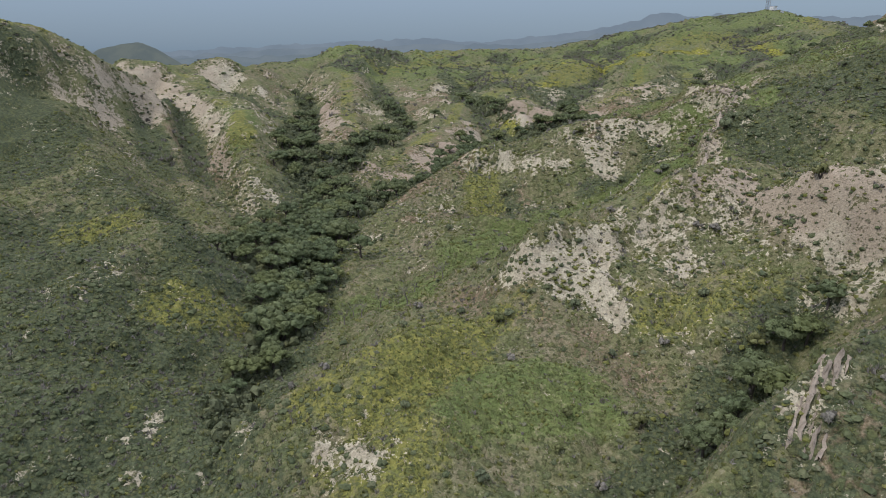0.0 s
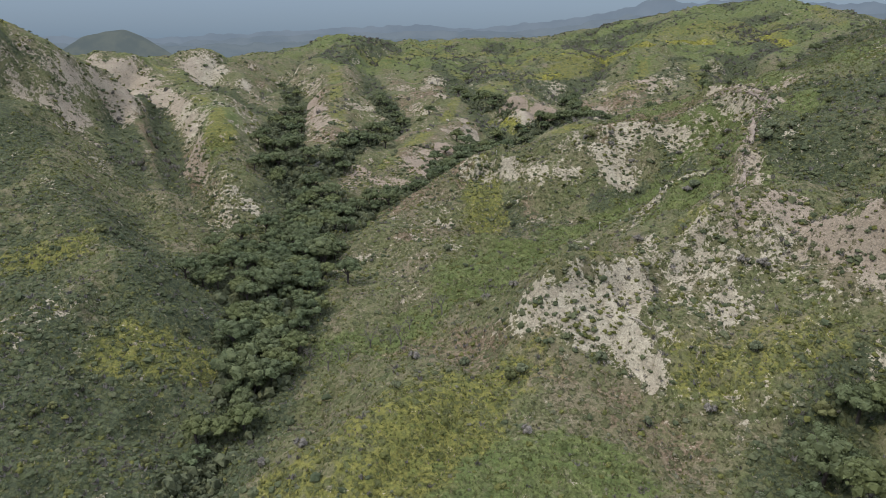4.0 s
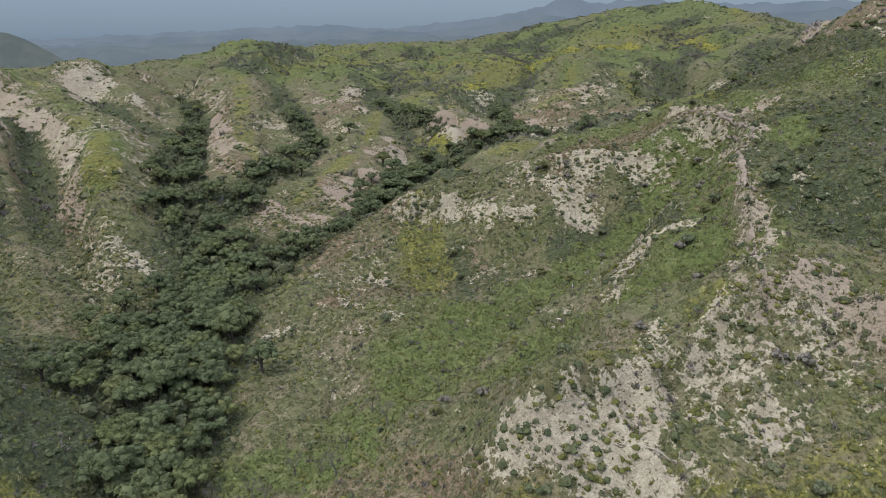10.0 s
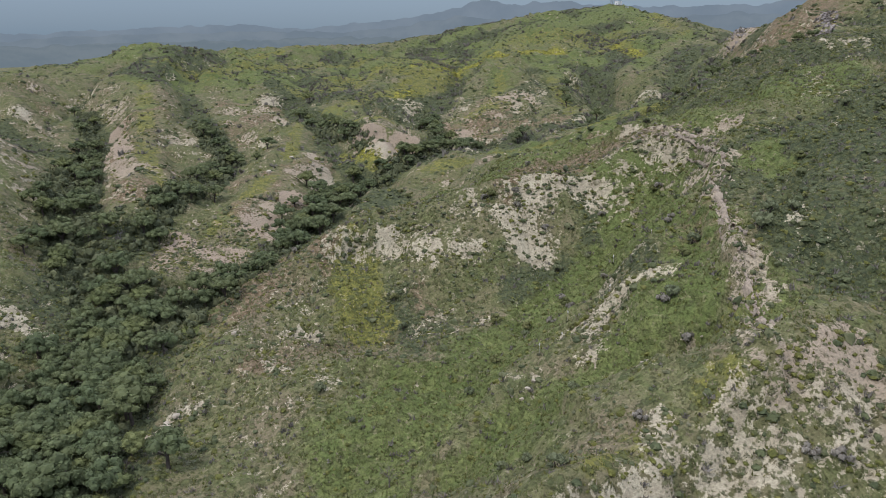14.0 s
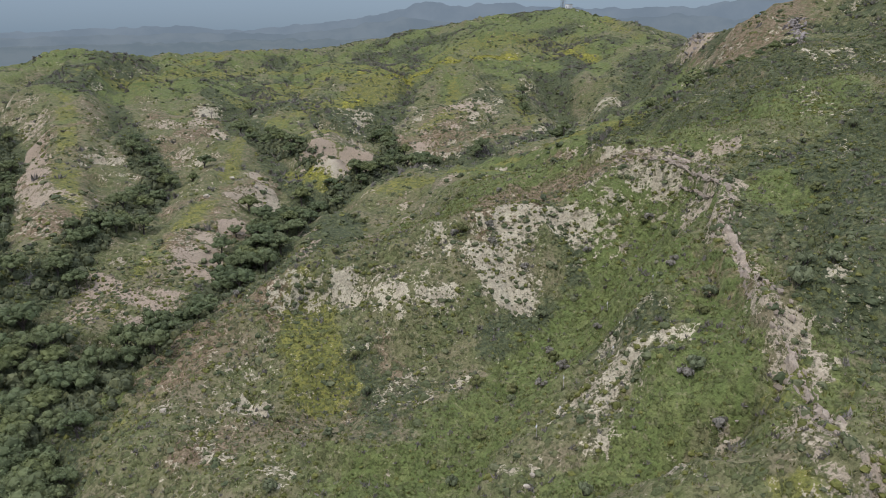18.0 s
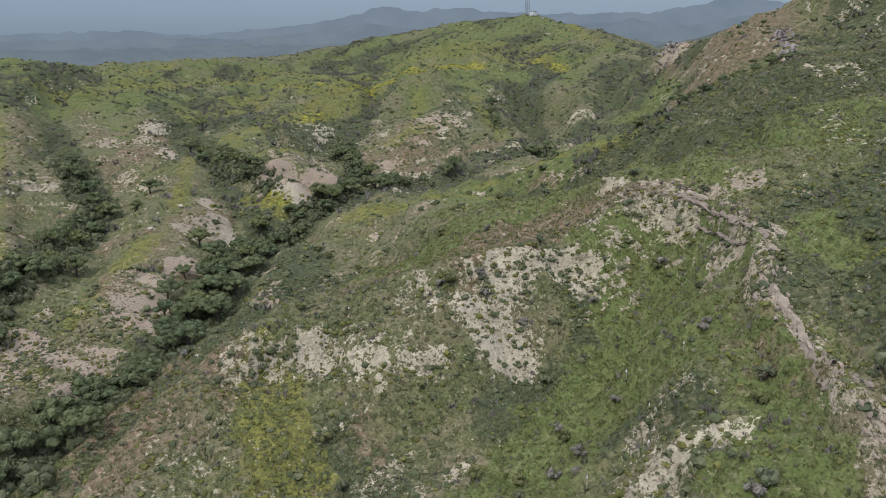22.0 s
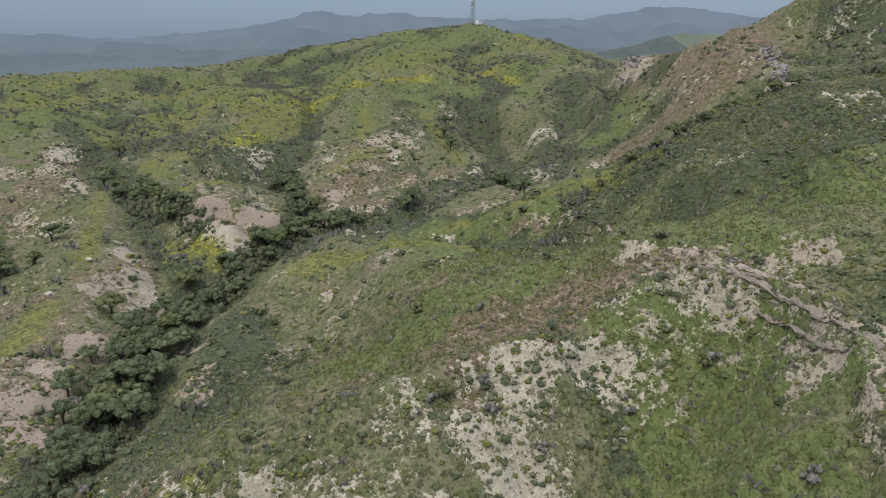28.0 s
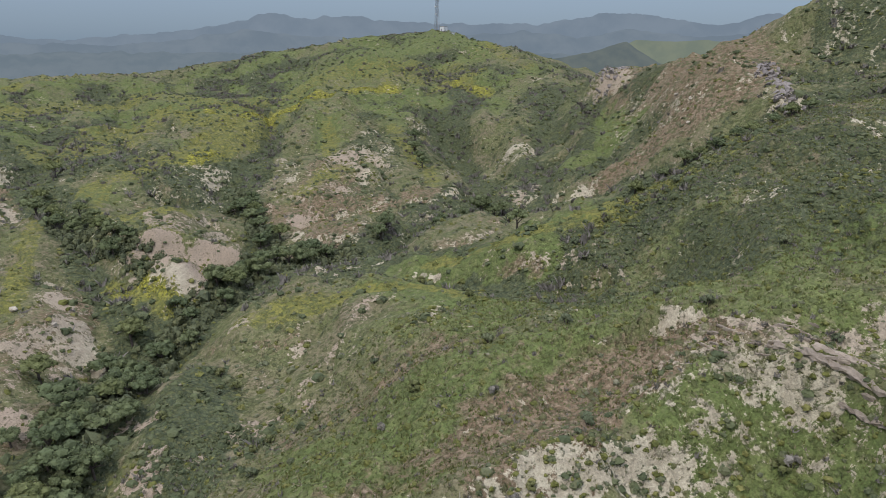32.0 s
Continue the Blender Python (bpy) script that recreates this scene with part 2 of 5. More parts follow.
crest((-91, 214, -56), (-100, 204, -60), (-104, 190, -63), (-108, 168, -70), (-106, 145, -80))
crest((-300, 235, 0), (-230, 232, -25), (-170, 222, -48), (-135, 205, -62))
crest((-260, 120, -25), (-170, 110, -55), (-110, 100, -75), (-80, 90, -88))
# streams
stream((-60, 20, -108), (-54, 100, -99), (-52, 150, -92), (-51, 201, -84), (-47, 240, -80), (-52, 290, -76), (-65, 350, -71), (-82, 400, -67), (-93, 460, -62), (-102, 530, -57), (-106, 580, -53), (-125, 640, -42))
stream((-58, 320, -74), (-32, 336, -73), (-4, 366, -70), (12, 402, -66), (40, 455, -60), (85, 490, -55), (140, 500, -48), (200, 504, -39), (228, 518, -37), (260, 545, -30), (300, 600, -16), (350, 650, -4))
stream((-58, 378, -67), (-38, 440, -59), (-25, 505, -53), (-45, 580, -46), (-62, 680, -33), (-65, 780, -20))
stream((40, 455, -60), (36, 482, -55), (26, 520, -50), (26, 565, -46), (14, 640, -40), (30, 740, -28), (40, 850, -20))
stream((85, 490, -55), (100, 540, -50), (106, 600, -42), (150, 680, -30), (165, 740, -22), (160, 850, -14))
stream((190, 508, -40), (225, 556, -43), (250, 612, -46), (258, 652, -35), (290, 730, -8), (340, 800, 12))
stream((192, 488, -39), (203, 450, -32), (226, 419, -15), (255, 396, 2), (288, 374, 20))
stream((-48, 210, -84), (-25, 214, -82), (0, 225, -79), (25, 241, -70), (52, 268, -61), (80, 287, -51), (104, 297, -36))
stream((0, 225, -79), (24, 221, -69), (45, 230, -60), (66, 219, -48), (78, 219, -41))
stream((-45, 78, -102), (0, 85, -94), (31, 107, -86), (54, 128, -79), (75, 140, -71), (86, 155, -60), (100, 160, -50), (125, 148, -36))
stream((-52, 225, -82), (-80, 250, -76), (-120, 305, -68), (-155, 380, -62), (-185, 440, -48))
stream((-56, 300, -76), (-100, 322, -72), (-135, 385, -66), (-152, 430, -65), (-185, 500, -42))
stream((-102, 530, -57), (-143, 556, -51), (-180, 600, -36))
stream((-54, 170, -90), (-90, 160, -80), (-150, 155, -65), (-220, 150, -45))
stream((-32, 310, -74), (-5, 345, -66), (35, 385, -60), (50, 430, -57))
stream((128, 352, -29), (132, 395, -34), (125, 425, -40), (112, 460, -48))
stream((245, 500, -24), (275, 525, -14), (300, 552, -9), (325, 585, -6), (345, 625, -4))
stream((-300, 560, -40), (-250, 510, -35), (-190, 490, -38))
stream((170, 330, -8), (215, 325, 4), (280, 312, 24))
stream((150, 265, -14), (190, 262, 0), (250, 250, 16))
# the ground falls away behind the start and far to the sides
stream((-400, -200, -110), (-60, 20, -108), (60, -60, -100), (400, -200, -90))
crest((300, 20, -10), (200, 40, -35), (120, 30, -65), (60, 20, -85))
crest((-420, 40, -20), (-250, 30, -60), (-140, 20, -90))
stream((-700, 900, -60), (-300, 1000, -70), (100, 1250, -60), (500, 1200, -50), (900, 1000, -40))
stream((520, 760, -20), (640, 640, -10), (760, 560, 0))
crest((900, 500, 90), (700, 380, 100), (500, 300, 95), (450, 150, 60), (400, 0, 30))
crest((-900, 300, 110), (-600, 300, 95), (-420, 300, 70))


def hashed(ix, iy, seed):
    h = (ix.astype(np.int64) * 374761393 + iy.astype(np.int64) * 668265263 + seed * 974634653) & 0x7FFFFFFF
    h = ((h ^ (h >> 13)) * 1274126177) & 0x7FFFFFFF
    h = (h ^ (h >> 16)) & 0xFFFF
    return h / 65535.0


def value_noise(x, y, seed):
    ix, iy = np.floor(x), np.floor(y)
    fx, fy = x - ix, y - iy
    fx, fy = fx * fx * fx * (fx * (fx * 6 - 15) + 10), fy * fy * fy * (fy * (fy * 6 - 15) + 10)
    a, b = hashed(ix, iy, seed), hashed(ix + 1, iy, seed)
    c, d = hashed(ix, iy + 1, seed), hashed(ix + 1, iy + 1, seed)
    return (a + (b - a) * fx) * (1 - fy) + (c + (d - c) * fx) * fy


def fbm(x, y, size, octaves=4, seed=1, gain=0.5):
    total, amp, norm = np.zeros_like(x), 1.0, 0.0
    for k in range(octaves):
        f = 2 ** k / size
        total += amp * value_noise(x * f * 0.96 + y * f * 0.28 + 17 * k, y * f * 0.96 - x * f * 0.28 - 9 * k, seed + k)
        norm += amp
        amp *= gain
    return total / norm


def ridged(x, y, size, octaves=4, seed=5):
    total, amp, norm = np.zeros_like(x), 1.0, 0.0
    for k in range(octaves):
        f = 2 ** k / size
        n = value_noise(x * f * 0.8 + y * f * 0.6 + 3 * k, y * f * 0.8 - x * f * 0.6, seed + k)
        total += amp * (1 - np.abs(2 * n - 1))
        norm += amp
        amp *= 0.5
    return total / norm


def knolls(x, y):
    """Rounded knolls with sharp gullies between them, 0 in the gullies."""
    wx, wy = x + (fbm(x, y, 30, 2, 151) - 0.5) * 26, y + (fbm(x, y, 30, 2, 153) - 0.5) * 26
    a = np.abs(2 * value_noise(wx / 40, wy / 40, 155) - 1)
    b = np.abs(2 * value_noise(wx / 17, wy / 17, 157) - 1)
    return np.sqrt(a) * 0.75 + np.sqrt(b) * 0.25


def smooth(a, b, v):
    u = np.clip((v - a) / (b - a), 0, 1)
    return u * u * (3 - 2 * u)


def line_field(lines, x, y):
    """Blended height of the lines, the nearest distance, and the way along the nearest line."""
    ws, wz, near, along = np.zeros_like(x), np.zeros_like(x), np.full_like(x, 1e18), np.zeros_like(x)
    for k, line in enumerate(lines):
        best, zbest, abest, done = np.full_like(x, 1e18), np.zeros_like(x), np.zeros_like(x), 61.0 * k
        for (x0, y0, z0), (x1, y1, z1) in zip(line[:-1], line[1:]):
            dx, dy = x1 - x0, y1 - y0
            size = math.hypot(dx, dy)
            u = np.clip(((x - x0) * dx + (y - y0) * dy) / (size * size), 0, 1)
            d2 = (x - x0 - u * dx) ** 2 + (y - y0 - u * dy) ** 2
            closer = d2 < best
            best = np.where(closer, d2, best)
            zbest = np.where(closer, z0 + u * (z1 - z0), zbest)
            abest = np.where(closer, done + u * size, abest)
            done += size
        w = 1 / (best + 9.0) ** 2
        ws += w
        wz += w * zbest
        along = np.where(best < near, abest, along)
        near = np.minimum(near, best)
    return wz / ws, np.sqrt(near), along


# cliffs: the line of the upper edge, the drop, the run of the face, seen with its foot on the line's right side
CLIFFS = []


def cliff(drop, run, *places):
    CLIFFS.append((drop, run, places))


def side_distance(places, x, y):
    """Signed distance to an open line, positive on its right side, and the share of the way along it."""
    best, sign, along = np.full_like(x, 1e18), np.zeros_like(x), np.zeros_like(x)
    n = len(places) - 1
    for k, ((x0, y0), (x1, y1)) in enumerate(zip(places[:-1], places[1:])):
        dx, dy = x1 - x0, y1 - y0
        u = np.clip(((x - x0) * dx + (y - y0) * dy) / (dx * dx + dy * dy), 0, 1)
        d2 = (x - x0 - u * dx) ** 2 + (y - y0 - u * dy) ** 2
        s = np.sign((x - x0) * dy - (y - y0) * dx)
        closer = d2 < best
        best = np.where(closer, d2, best)
        sign = np.where(closer, s, sign)
        along = np.where(closer, (k + u) / n, along)
    return np.sqrt(best) * sign, along


cliff(9, 5, (84, 192), (95, 176), (106, 166), (132, 154))
cliff(5, 2.5, (114, 315), (121, 300), (115, 279), (98, 259), (85, 229), (72, 203))
cliff(5, 5, (18, 183), (40, 190), (60, 194), (74, 199))
cliff(4, 5, (4, 322), (30, 325), (54, 324), (76, 321), (96, 316), (112, 308))
cliff(8, 7, (42, 514), (56, 510), (74, 498), (84, 486))
cliff(4, 4, (-47, 350), (-36, 358), (-18, 376))
cliff(3, 3, (160, 622), (176, 616), (186, 600))


# broad swells and hollows of the slopes: place, rise, reach
SWELLS = []


def swell(x, y, rise, reach):
    SWELLS.append((x, y, rise, reach))


swell(57, 101, 2.3, 14)
swell(-62, 128, 3.4, 35)
swell(22, 128, 1.5, 9)
swell(-9, 129, 2.8, 9)
swell(74, 138, -0.8, 9)
swell(-46, 141, 1.3, 9)
swell(-70, 142, 3.3, 9)
swell(8, 145, -1.2, 9)
swell(-7, 155, 1.1, 9)
swell(86, 155, 1.0, 9)
swell(50, 156, -2.4, 9)
swell(25, 159, -2.8, 9)
swell(-44, 165, -1.1, 9)
swell(8, 168, -4.2, 14)
swell(46, 169, -4.9, 22)
swell(14, 178, -6.0, 9)
swell(61, 180, -4.9, 9)
swell(24, 181, 5.4, 9)
swell(30, 188, 5.5, 9)
swell(86, 189, -10.9, 9)
swell(-58, 192, -1.6, 22)
swell(0, 193, -2.8, 9)
swell(71, 200, 4.3, 9)
swell(79, 200, 4.2, 9)
swell(74, 214, -5.5, 9)
swell(0, 218, 3.5, 9)
swell(-12, 224, -1.3, 9)
swell(99, 228, 1.2, 9)
swell(42, 233, 1.8, 9)
swell(-81, 241, 2.3, 14)
swell(77, 242, -2.5, 9)
swell(61, 243, -4.4, 9)
swell(96, 249, -3.4, 9)
swell(-6, 252, 3.0, 22)
swell(-33, 266, -2.4, 9)
swell(-22, 279, 3.8, 9)
swell(129, 280, 2.8, 9)
swell(-7, 285, -1.7, 9)
swell(50, 286, -2.8, 9)
swell(80, 287, -3.4, 35)
swell(18, 287, -4.5, 9)
swell(12, 290, -3.6, 9)
swell(120, 299, -2.7, 9)
swell(150, 300, 1.9, 16)
swell(72, 303, -7.8, 9)
swell(118, 307, -2.0, 9)
swell(90, 311, -4.2, 14)
swell(66, 311, 7.4, 9)
swell(45, 312, 3.5, 9)
swell(81, 317, 5.5, 9)
swell(-58, 320, -1.1, 35)
swell(35, 322, -4.5, 9)
swell(-109, 322, -3.0, 16)
swell(94, 329, -3.5, 16)
swell(125, 330, 4.1, 16)
swell(175, 331, 6.5, 16)
swell(-103, 338, 5.5, 16)
swell(223, 346, -2.1, 16)
swell(20, 356, 3.0, 16)
swell(-120, 366, -3.8, 16)
swell(-44, 367, -3.1, 16)
swell(4, 370, 2.7, 16)
swell(-37, 381, -2.8, 16)
swell(-178, 382, 2.6, 55)
swell(35, 385, -3.5, 16)
swell(-65, 386, 4.1, 16)
swell(-117, 387, -5.2, 16)
swell(-27, 395, -2.0, 16)
swell(52, 398, 2.2, 16)
swell(105, 401, -3.9, 36)
swell(-72, 403, 5.1, 24)
swell(27, 417, 6.3, 16)
swell(-57, 423, 3.8, 24)
swell(66, 446, -1.0, 16)
swell(-74, 457, 2.8, 36)
swell(32, 464, -3.2, 16)
swell(21, 470, -4.9, 16)
swell(89, 480, 4.1, 16)
swell(59, 483, 6.8, 16)
swell(61, 511, -4.0, 16)
swell(46, 511, -2.9, 16)
swell(58, 535, -2.0, 60)
swell(260, 545, -2.2, 60)
swell(138, 547, -2.7, 28)
swell(278, 595, -3.2, 28)
swell(214, 600, -3.2, 60)
swell(345, 625, 2.2, 28)
swell(-178, 690, -1.1, 60)
swell(310, 492, -3.0, 30)
swell(-40, 872, -1.9, 60)
swell(235, 1060, 2.8, 60)


def height(x, y):
    x, y = np.asarray(x, float), np.asarray(y, float)
    wx = x + (fbm(x, y, 30, 3, 41) - 0.5) * 8
    wy = y + (fbm(x, y, 30, 3, 47) - 0.5) * 8
    top, to_crest, along = line_field(CRESTS, wx, wy)
    low, to_stream, way = line_field(STREAMS, wx, wy)
    fall = (to_crest + 0.5) / (to_crest + to_stream + 1.0)
    fall = fall - (0.06 + 0.05 * smooth(330, 420, y)) * np.sin(2 * np.pi * fall)
    z = top + (low - top) * fall
    reach = np.minimum(to_crest, to_stream)
    middle = smooth(0, 14, reach)
    # side spurs and rills that run down from the crests
    rib = 1 - np.abs(2 * value_noise(along / 17 + (fbm(x, y, 25, 2, 81) - 0.5) * 1.2, to_crest / 90, 83) - 1)
    rill = 1 - np.abs(2 * value_noise(along / 6 + (fbm(x, y, 12, 2, 85) - 0.5) * 1.2, to_crest / 45, 87) - 1)
    z = z + (rib - 0.5) * 5.0 * middle + (rill - 0.5) * 2.0 * smooth(0, 8, to_crest)
    z = z + (ridged(x, y, 46, 3, 11) - 0.55) * 3.5 * middle
    z = z + (ridged(x, y, 14, 3, 23) - 0.55) * 1.8 * (0.4 + 0.6 * middle)
    z = z + (fbm(x, y, 4, 3, 31) - 0.5) * 1.1
    z = z + (knolls(x, y) - 0.42) * 11.0 * smooth(390, 480, y) * (1 - smooth(900, 1050, y)) * (0.35 + 0.65 * smooth(0, 12, to_crest))
    for sx, sy, rise, reach in SWELLS:
        z = z + rise * np.exp(-((x - sx) ** 2 + (y - sy) ** 2) / (2 * reach * reach))
    for drop, run, places in CLIFFS:
        s, along = side_distance(places, x + (fbm(x, y, 7, 3, 61) - 0.5) * 5, y + (fbm(x, y, 7, 3, 67) - 0.5) * 5)
        ends = smooth(0, 0.12, along) * smooth(0, 0.12, 1 - along)
        z = z + drop * ends * (np.exp(-np.maximum(-s, 0) / 14) * (s <= 0) * 0.5 + (s > 0) * (0.5 - smooth(0, run, s)) * np.exp(-np.maximum(s - run, 0) / 16))
    # far plain and its low swells
    far = smooth(1000, 1700, np.hypot(x, y))
    z = z * (1 - far) + (-75 + (fbm(x, y, 600, 4, 71) - 0.5) * 60) * far
    return z


def graded(inner_low, inner_high, step, low, high, growth, growth_down=0.0):
    xs = list(np.arange(inner_low, inner_high + step * 0.5, step))
    d = step
    while xs[-1] < high:
        d *= growth
        xs.append(xs[-1] + d)
    d = step
    while xs[0] > low:
        d *= growth_down or growth
        xs.insert(0, xs[0] - d)
    return np.array(xs)


GX = graded(-130, 205, 1.35, -4800, 4800, 1.032)
GY = graded(78, 520, 1.35, -900, 4850, 1.018, 1.05)
MX, MY = np.meshgrid(GX, GY)
MZ = height(MX, MY)


def ground_z(x, y):
    """Height of the ground sheet by its own grid."""
    x, y = np.asarray(x, float), np.asarray(y, float)
    i = np.clip(np.searchsorted(GX, x) - 1, 0, len(GX) - 2)
    j = np.clip(np.searchsorted(GY, y) - 1, 0, len(GY) - 2)
    u, v = (x - GX[i]) / (GX[i + 1] - GX[i]), (y - GY[j]) / (GY[j + 1] - GY[j])
    return (MZ[j, i] * (1 - u) + MZ[j, i + 1] * u) * (1 - v) + (MZ[j + 1, i] * (1 - u) + MZ[j + 1, i + 1] * u) * v


def mesh_from(name, verts, faces, smooth_shade=True):
    me = bpy.data.meshes.new(name)
    verts, faces = np.asarray(verts, np.float32), np.asarray(faces, np.int32)
    k = faces.shape[1]
    me.vertices.add(len(verts))
    me.vertices.foreach_set("co", verts.ravel())
    me.loops.add(faces.size)
    me.loops.foreach_set("vertex_index", faces.ravel())
    me.polygons.add(len(faces))
    me.polygons.foreach_set("loop_start", np.arange(0, faces.size, k, dtype=np.int32))
    me.polygons.foreach_set("use_smooth", np.full(len(faces), smooth_shade))
    me.update(calc_edges=True)
    return me


nx, ny = len(GX), len(GY)
cell = (np.arange(ny - 1)[:, None] * nx + np.arange(nx - 1)[None, :]).ravel()
ground_mesh = mesh_from("ground", np.stack([MX.ravel(), MY.ravel(), MZ.ravel()], 1), np.stack([cell, cell + 1, cell + nx + 1, cell + nx], 1))

# ---------------------------------------------------------------- what covers the land
BARE, LUSH, FLOWER, PINK, DRY, BRUSH_SHADE, OVERGROWN = range(7)
ZONES = [[] for _ in range(7)]


def zone(kind, strength, radius, *places):
    """A patch of cover along a line of places (x, y)."""
    ZONES[kind].append((strength, radius, places if len(places) > 1 else (places[0], (places[0][0] + 0.1, places[0][1]))))


# pale earth and rock
zone(BARE, 1.15, 6, (19, 182), (31, 180), (45, 186))
zone(BARE, 0.95, 6, (30, 177), (41, 170))
zone(BARE, 0.65, 5, (47, 187), (68, 190))
zone(BARE, 1.0, 3.2, (63, 180), (66, 180))
zone(BARE, 0.40, 16, (56, 177), (80, 178), (75, 155))
zone(BARE, 0.36, 14, (48, 159), (65, 150))
zone(FLOWER, 0.55, 10, (54, 166), (66, 163), (74, 164))
zone(BARE, 0.90, 3, (69, 196), (90, 195), (106, 186), (124, 170))
zone(BARE, 0.50, 7, (82, 192), (90, 175))
zone(BARE, 0.36, 8, (-23, 122), (-6, 117))
zone(BARE, 0.85, 3.5, (54, 97), (60, 104))
zone(BARE, 0.70, 4, (42, 118), (47, 124))
zone(BARE, 0.55, 3, (-68, 128), (-61, 132))
zone(BARE, 1.5, 7, (98, 167), (118, 164), (150, 150))
zone(BARE, 0.9, 5, (95, 160), (85, 157))
zone(BARE, 0.72, 6.5, (12, 321), (34, 318), (47, 310))
zone(BARE, 0.72, 6, (54, 320), (63, 312), (72, 303))
zone(BARE, 0.60, 7, (70, 318), (90, 318), (92, 306))
zone(BARE, 0.75, 5, (101, 323), (114, 312), (125, 302))
zone(BARE, 0.65, 8, (104, 307), (117, 292))
zone(BARE, 0.36, 18, (0, 296), (-14, 283), (-10, 265))
zone(BARE, 0.90, 3.5, (-33, 267), (-24, 270))
zone(BARE, 0.80, 2.5, (-18, 293), (-16, 294))
zone(BARE, 0.60, 4, (0, 264), (19, 285), (34, 285))
zone(BARE, 0.70, 3.5, (51, 238), (65, 250), (82, 262))
zone(BARE, 0.75, 4, (42, 234), (46, 237))
zone(BARE, 0.48, 7, (56, 254), (69, 241))
zone(BARE, 0.80, 1.8, (58, 212), (76, 223))
zone(BARE, 0.45, 9, (-5, 259), (-15, 237))
zone(BARE, 0.90, 2.2, (68, 200), (87, 230), (103, 262), (119, 281), (128, 304))
zone(BARE, 0.95, 12, (-76, 303), (-88, 320), (-104, 339))
zone(BARE, 0.65, 12, (-104, 341), (-135, 386), (-137, 398))
zone(BARE, 0.43, 14, (-110, 284), (-147, 344), (-183, 407), (-201, 442))
zone(BARE, 0.43, 20, (-190, 480), (-202, 552), (-190, 621))
zone(BARE, 0.48, 22, (-149, 517), (-116, 437))
zone(BARE, 0.85, 6, (-144, 558), (-152, 567))
zone(BARE, 0.55, 3.5, (-117, 189), (-98, 191), (-101, 213))
zone(BARE, 0.58, 7, (-45, 363), (-35, 369), (-22, 377))
zone(BARE, 0.43, 12, (-16, 398), (0, 439), (14, 491))
zone(BARE, 0.40, 12, (-46, 409), (-59, 419), (-64, 460))
zone(BARE, 0.36, 16, (-69, 515), (-60, 560), (-22, 623))
zone(BARE, 0.95, 6, (56, 538), (61, 500), (70, 486))
zone(BARE, 0.90, 6, (56, 536), (53, 511), (56, 487))
zone(BARE, 0.85, 7, (166, 626), (183, 631), (182, 602))
zone(BARE, 0.38, 20, (114, 578), (152, 614), (190, 605))
zone(BARE, 0.88, 6, (224, 510), (212, 504), (204, 501))
zone(BARE, 0.38, 16, (240, 587), (250, 600), (262, 560))
zone(BARE, 0.80, 16, (372, 612), (370, 615), (338, 594))
zone(BARE, 0.65, 6, (262, 408), (269, 421), (273, 433))
zone(BARE, 0.70, 4, (136, 294), (140, 287))
zone(BARE, 0.65, 2.5, (117, 235), (123, 236))
zone(BARE, 0.60, 2.2, (100, 229), (101, 230))
zone(BARE, 0.75, 3, (176, 365), (180, 361))
zone(BARE, 0.90, 3, (122, 440), (125, 434))
zone(BARE, 0.80, 3, (65, 450), (69, 448))
zone(BARE, 0.80, 3.5, (28, 387), (44, 394), (67, 398))
zone(BARE, 0.50, 8, (73, 402), (98, 419))
zone(BARE, 0.70, 3, (107, 359), (114, 364))
zone(BARE, 0.90, 5, (376, 704), (388, 706))
zone(BARE, 0.40, 10, (200, 300), (240, 285), (290, 290))
zone(BARE, 0.52, 8, (200, 340), (235, 348))
zone(BARE, 0.55, 9, (-46, 864), (-39, 850))
zone(BARE, 0.50, 8, (141, 575), (158, 596), (179, 622))
zone(BARE, 0.60, 7, (116, 551), (127, 572))
zone(BARE, 0.55, 8, (10, 625), (-8, 634))
zone(BARE, 0.50, 7, (40, 535), (32, 548))
zone(BARE, 0.55, 6, (202, 546), (192, 536))
zone(BARE, 0.33, 20, (242, 448), (273, 484), (306, 534))
zone(BARE, 0.62, 4, (175, 336), (180, 332), (202, 330))
zone(BARE, 0.60, 5, (205, 308), (222, 300), (236, 296))
zone(BARE, 0.60, 4, (169, 367), (178, 373))
zone(BARE, 0.30, 12, (-4, 302), (10, 291), (30, 301))
zone(BARE, 1.50, 7, (97, 172), (100, 166), (97, 150))
zone(BARE, 1.30, 5, (87, 156), (91, 148))
zone(BARE, 1.00, 4, (71, 195), (88, 196), (93, 178), (104, 168))
zone(BARE, 1.40, 5, (23, 181), (32, 178), (39, 176))
zone(BARE, 1.40, 5, (31, 175), (41, 173), (44, 168))
zone(BARE, 1.20, 3, (51, 183), (56, 182))
zone(BARE, 1.30, 3, (60, 179), (64, 176))
zone(BARE, 1.10, 3, (49, 195), (44, 188))
zone(BARE, 0.55, 5, (69, 192), (80, 189), (86, 181))
zone(BARE, 1.20, 5, (-133, 392), (-135, 377))
zone(BARE, 1.30, 6, (-101, 331), (-88, 329), (-72, 317))
zone(BARE, 1.20, 6, (-93, 316), (-76, 304))
zone(BARE, 1.00, 7, (-218, 542), (-199, 531))
zone(BARE, 0.90, 7, (-187, 506), (-164, 484))
zone(BARE, 0.90, 7, (-202, 514), (-177, 427))
zone(BARE, 0.90, 6, (-200, 626), (-154, 515))
zone(BARE, 0.90, 6, (-123, 470), (-117, 480))
zone(BARE, 0.90, 5, (-98, 585), (-71, 464), (-49, 430))
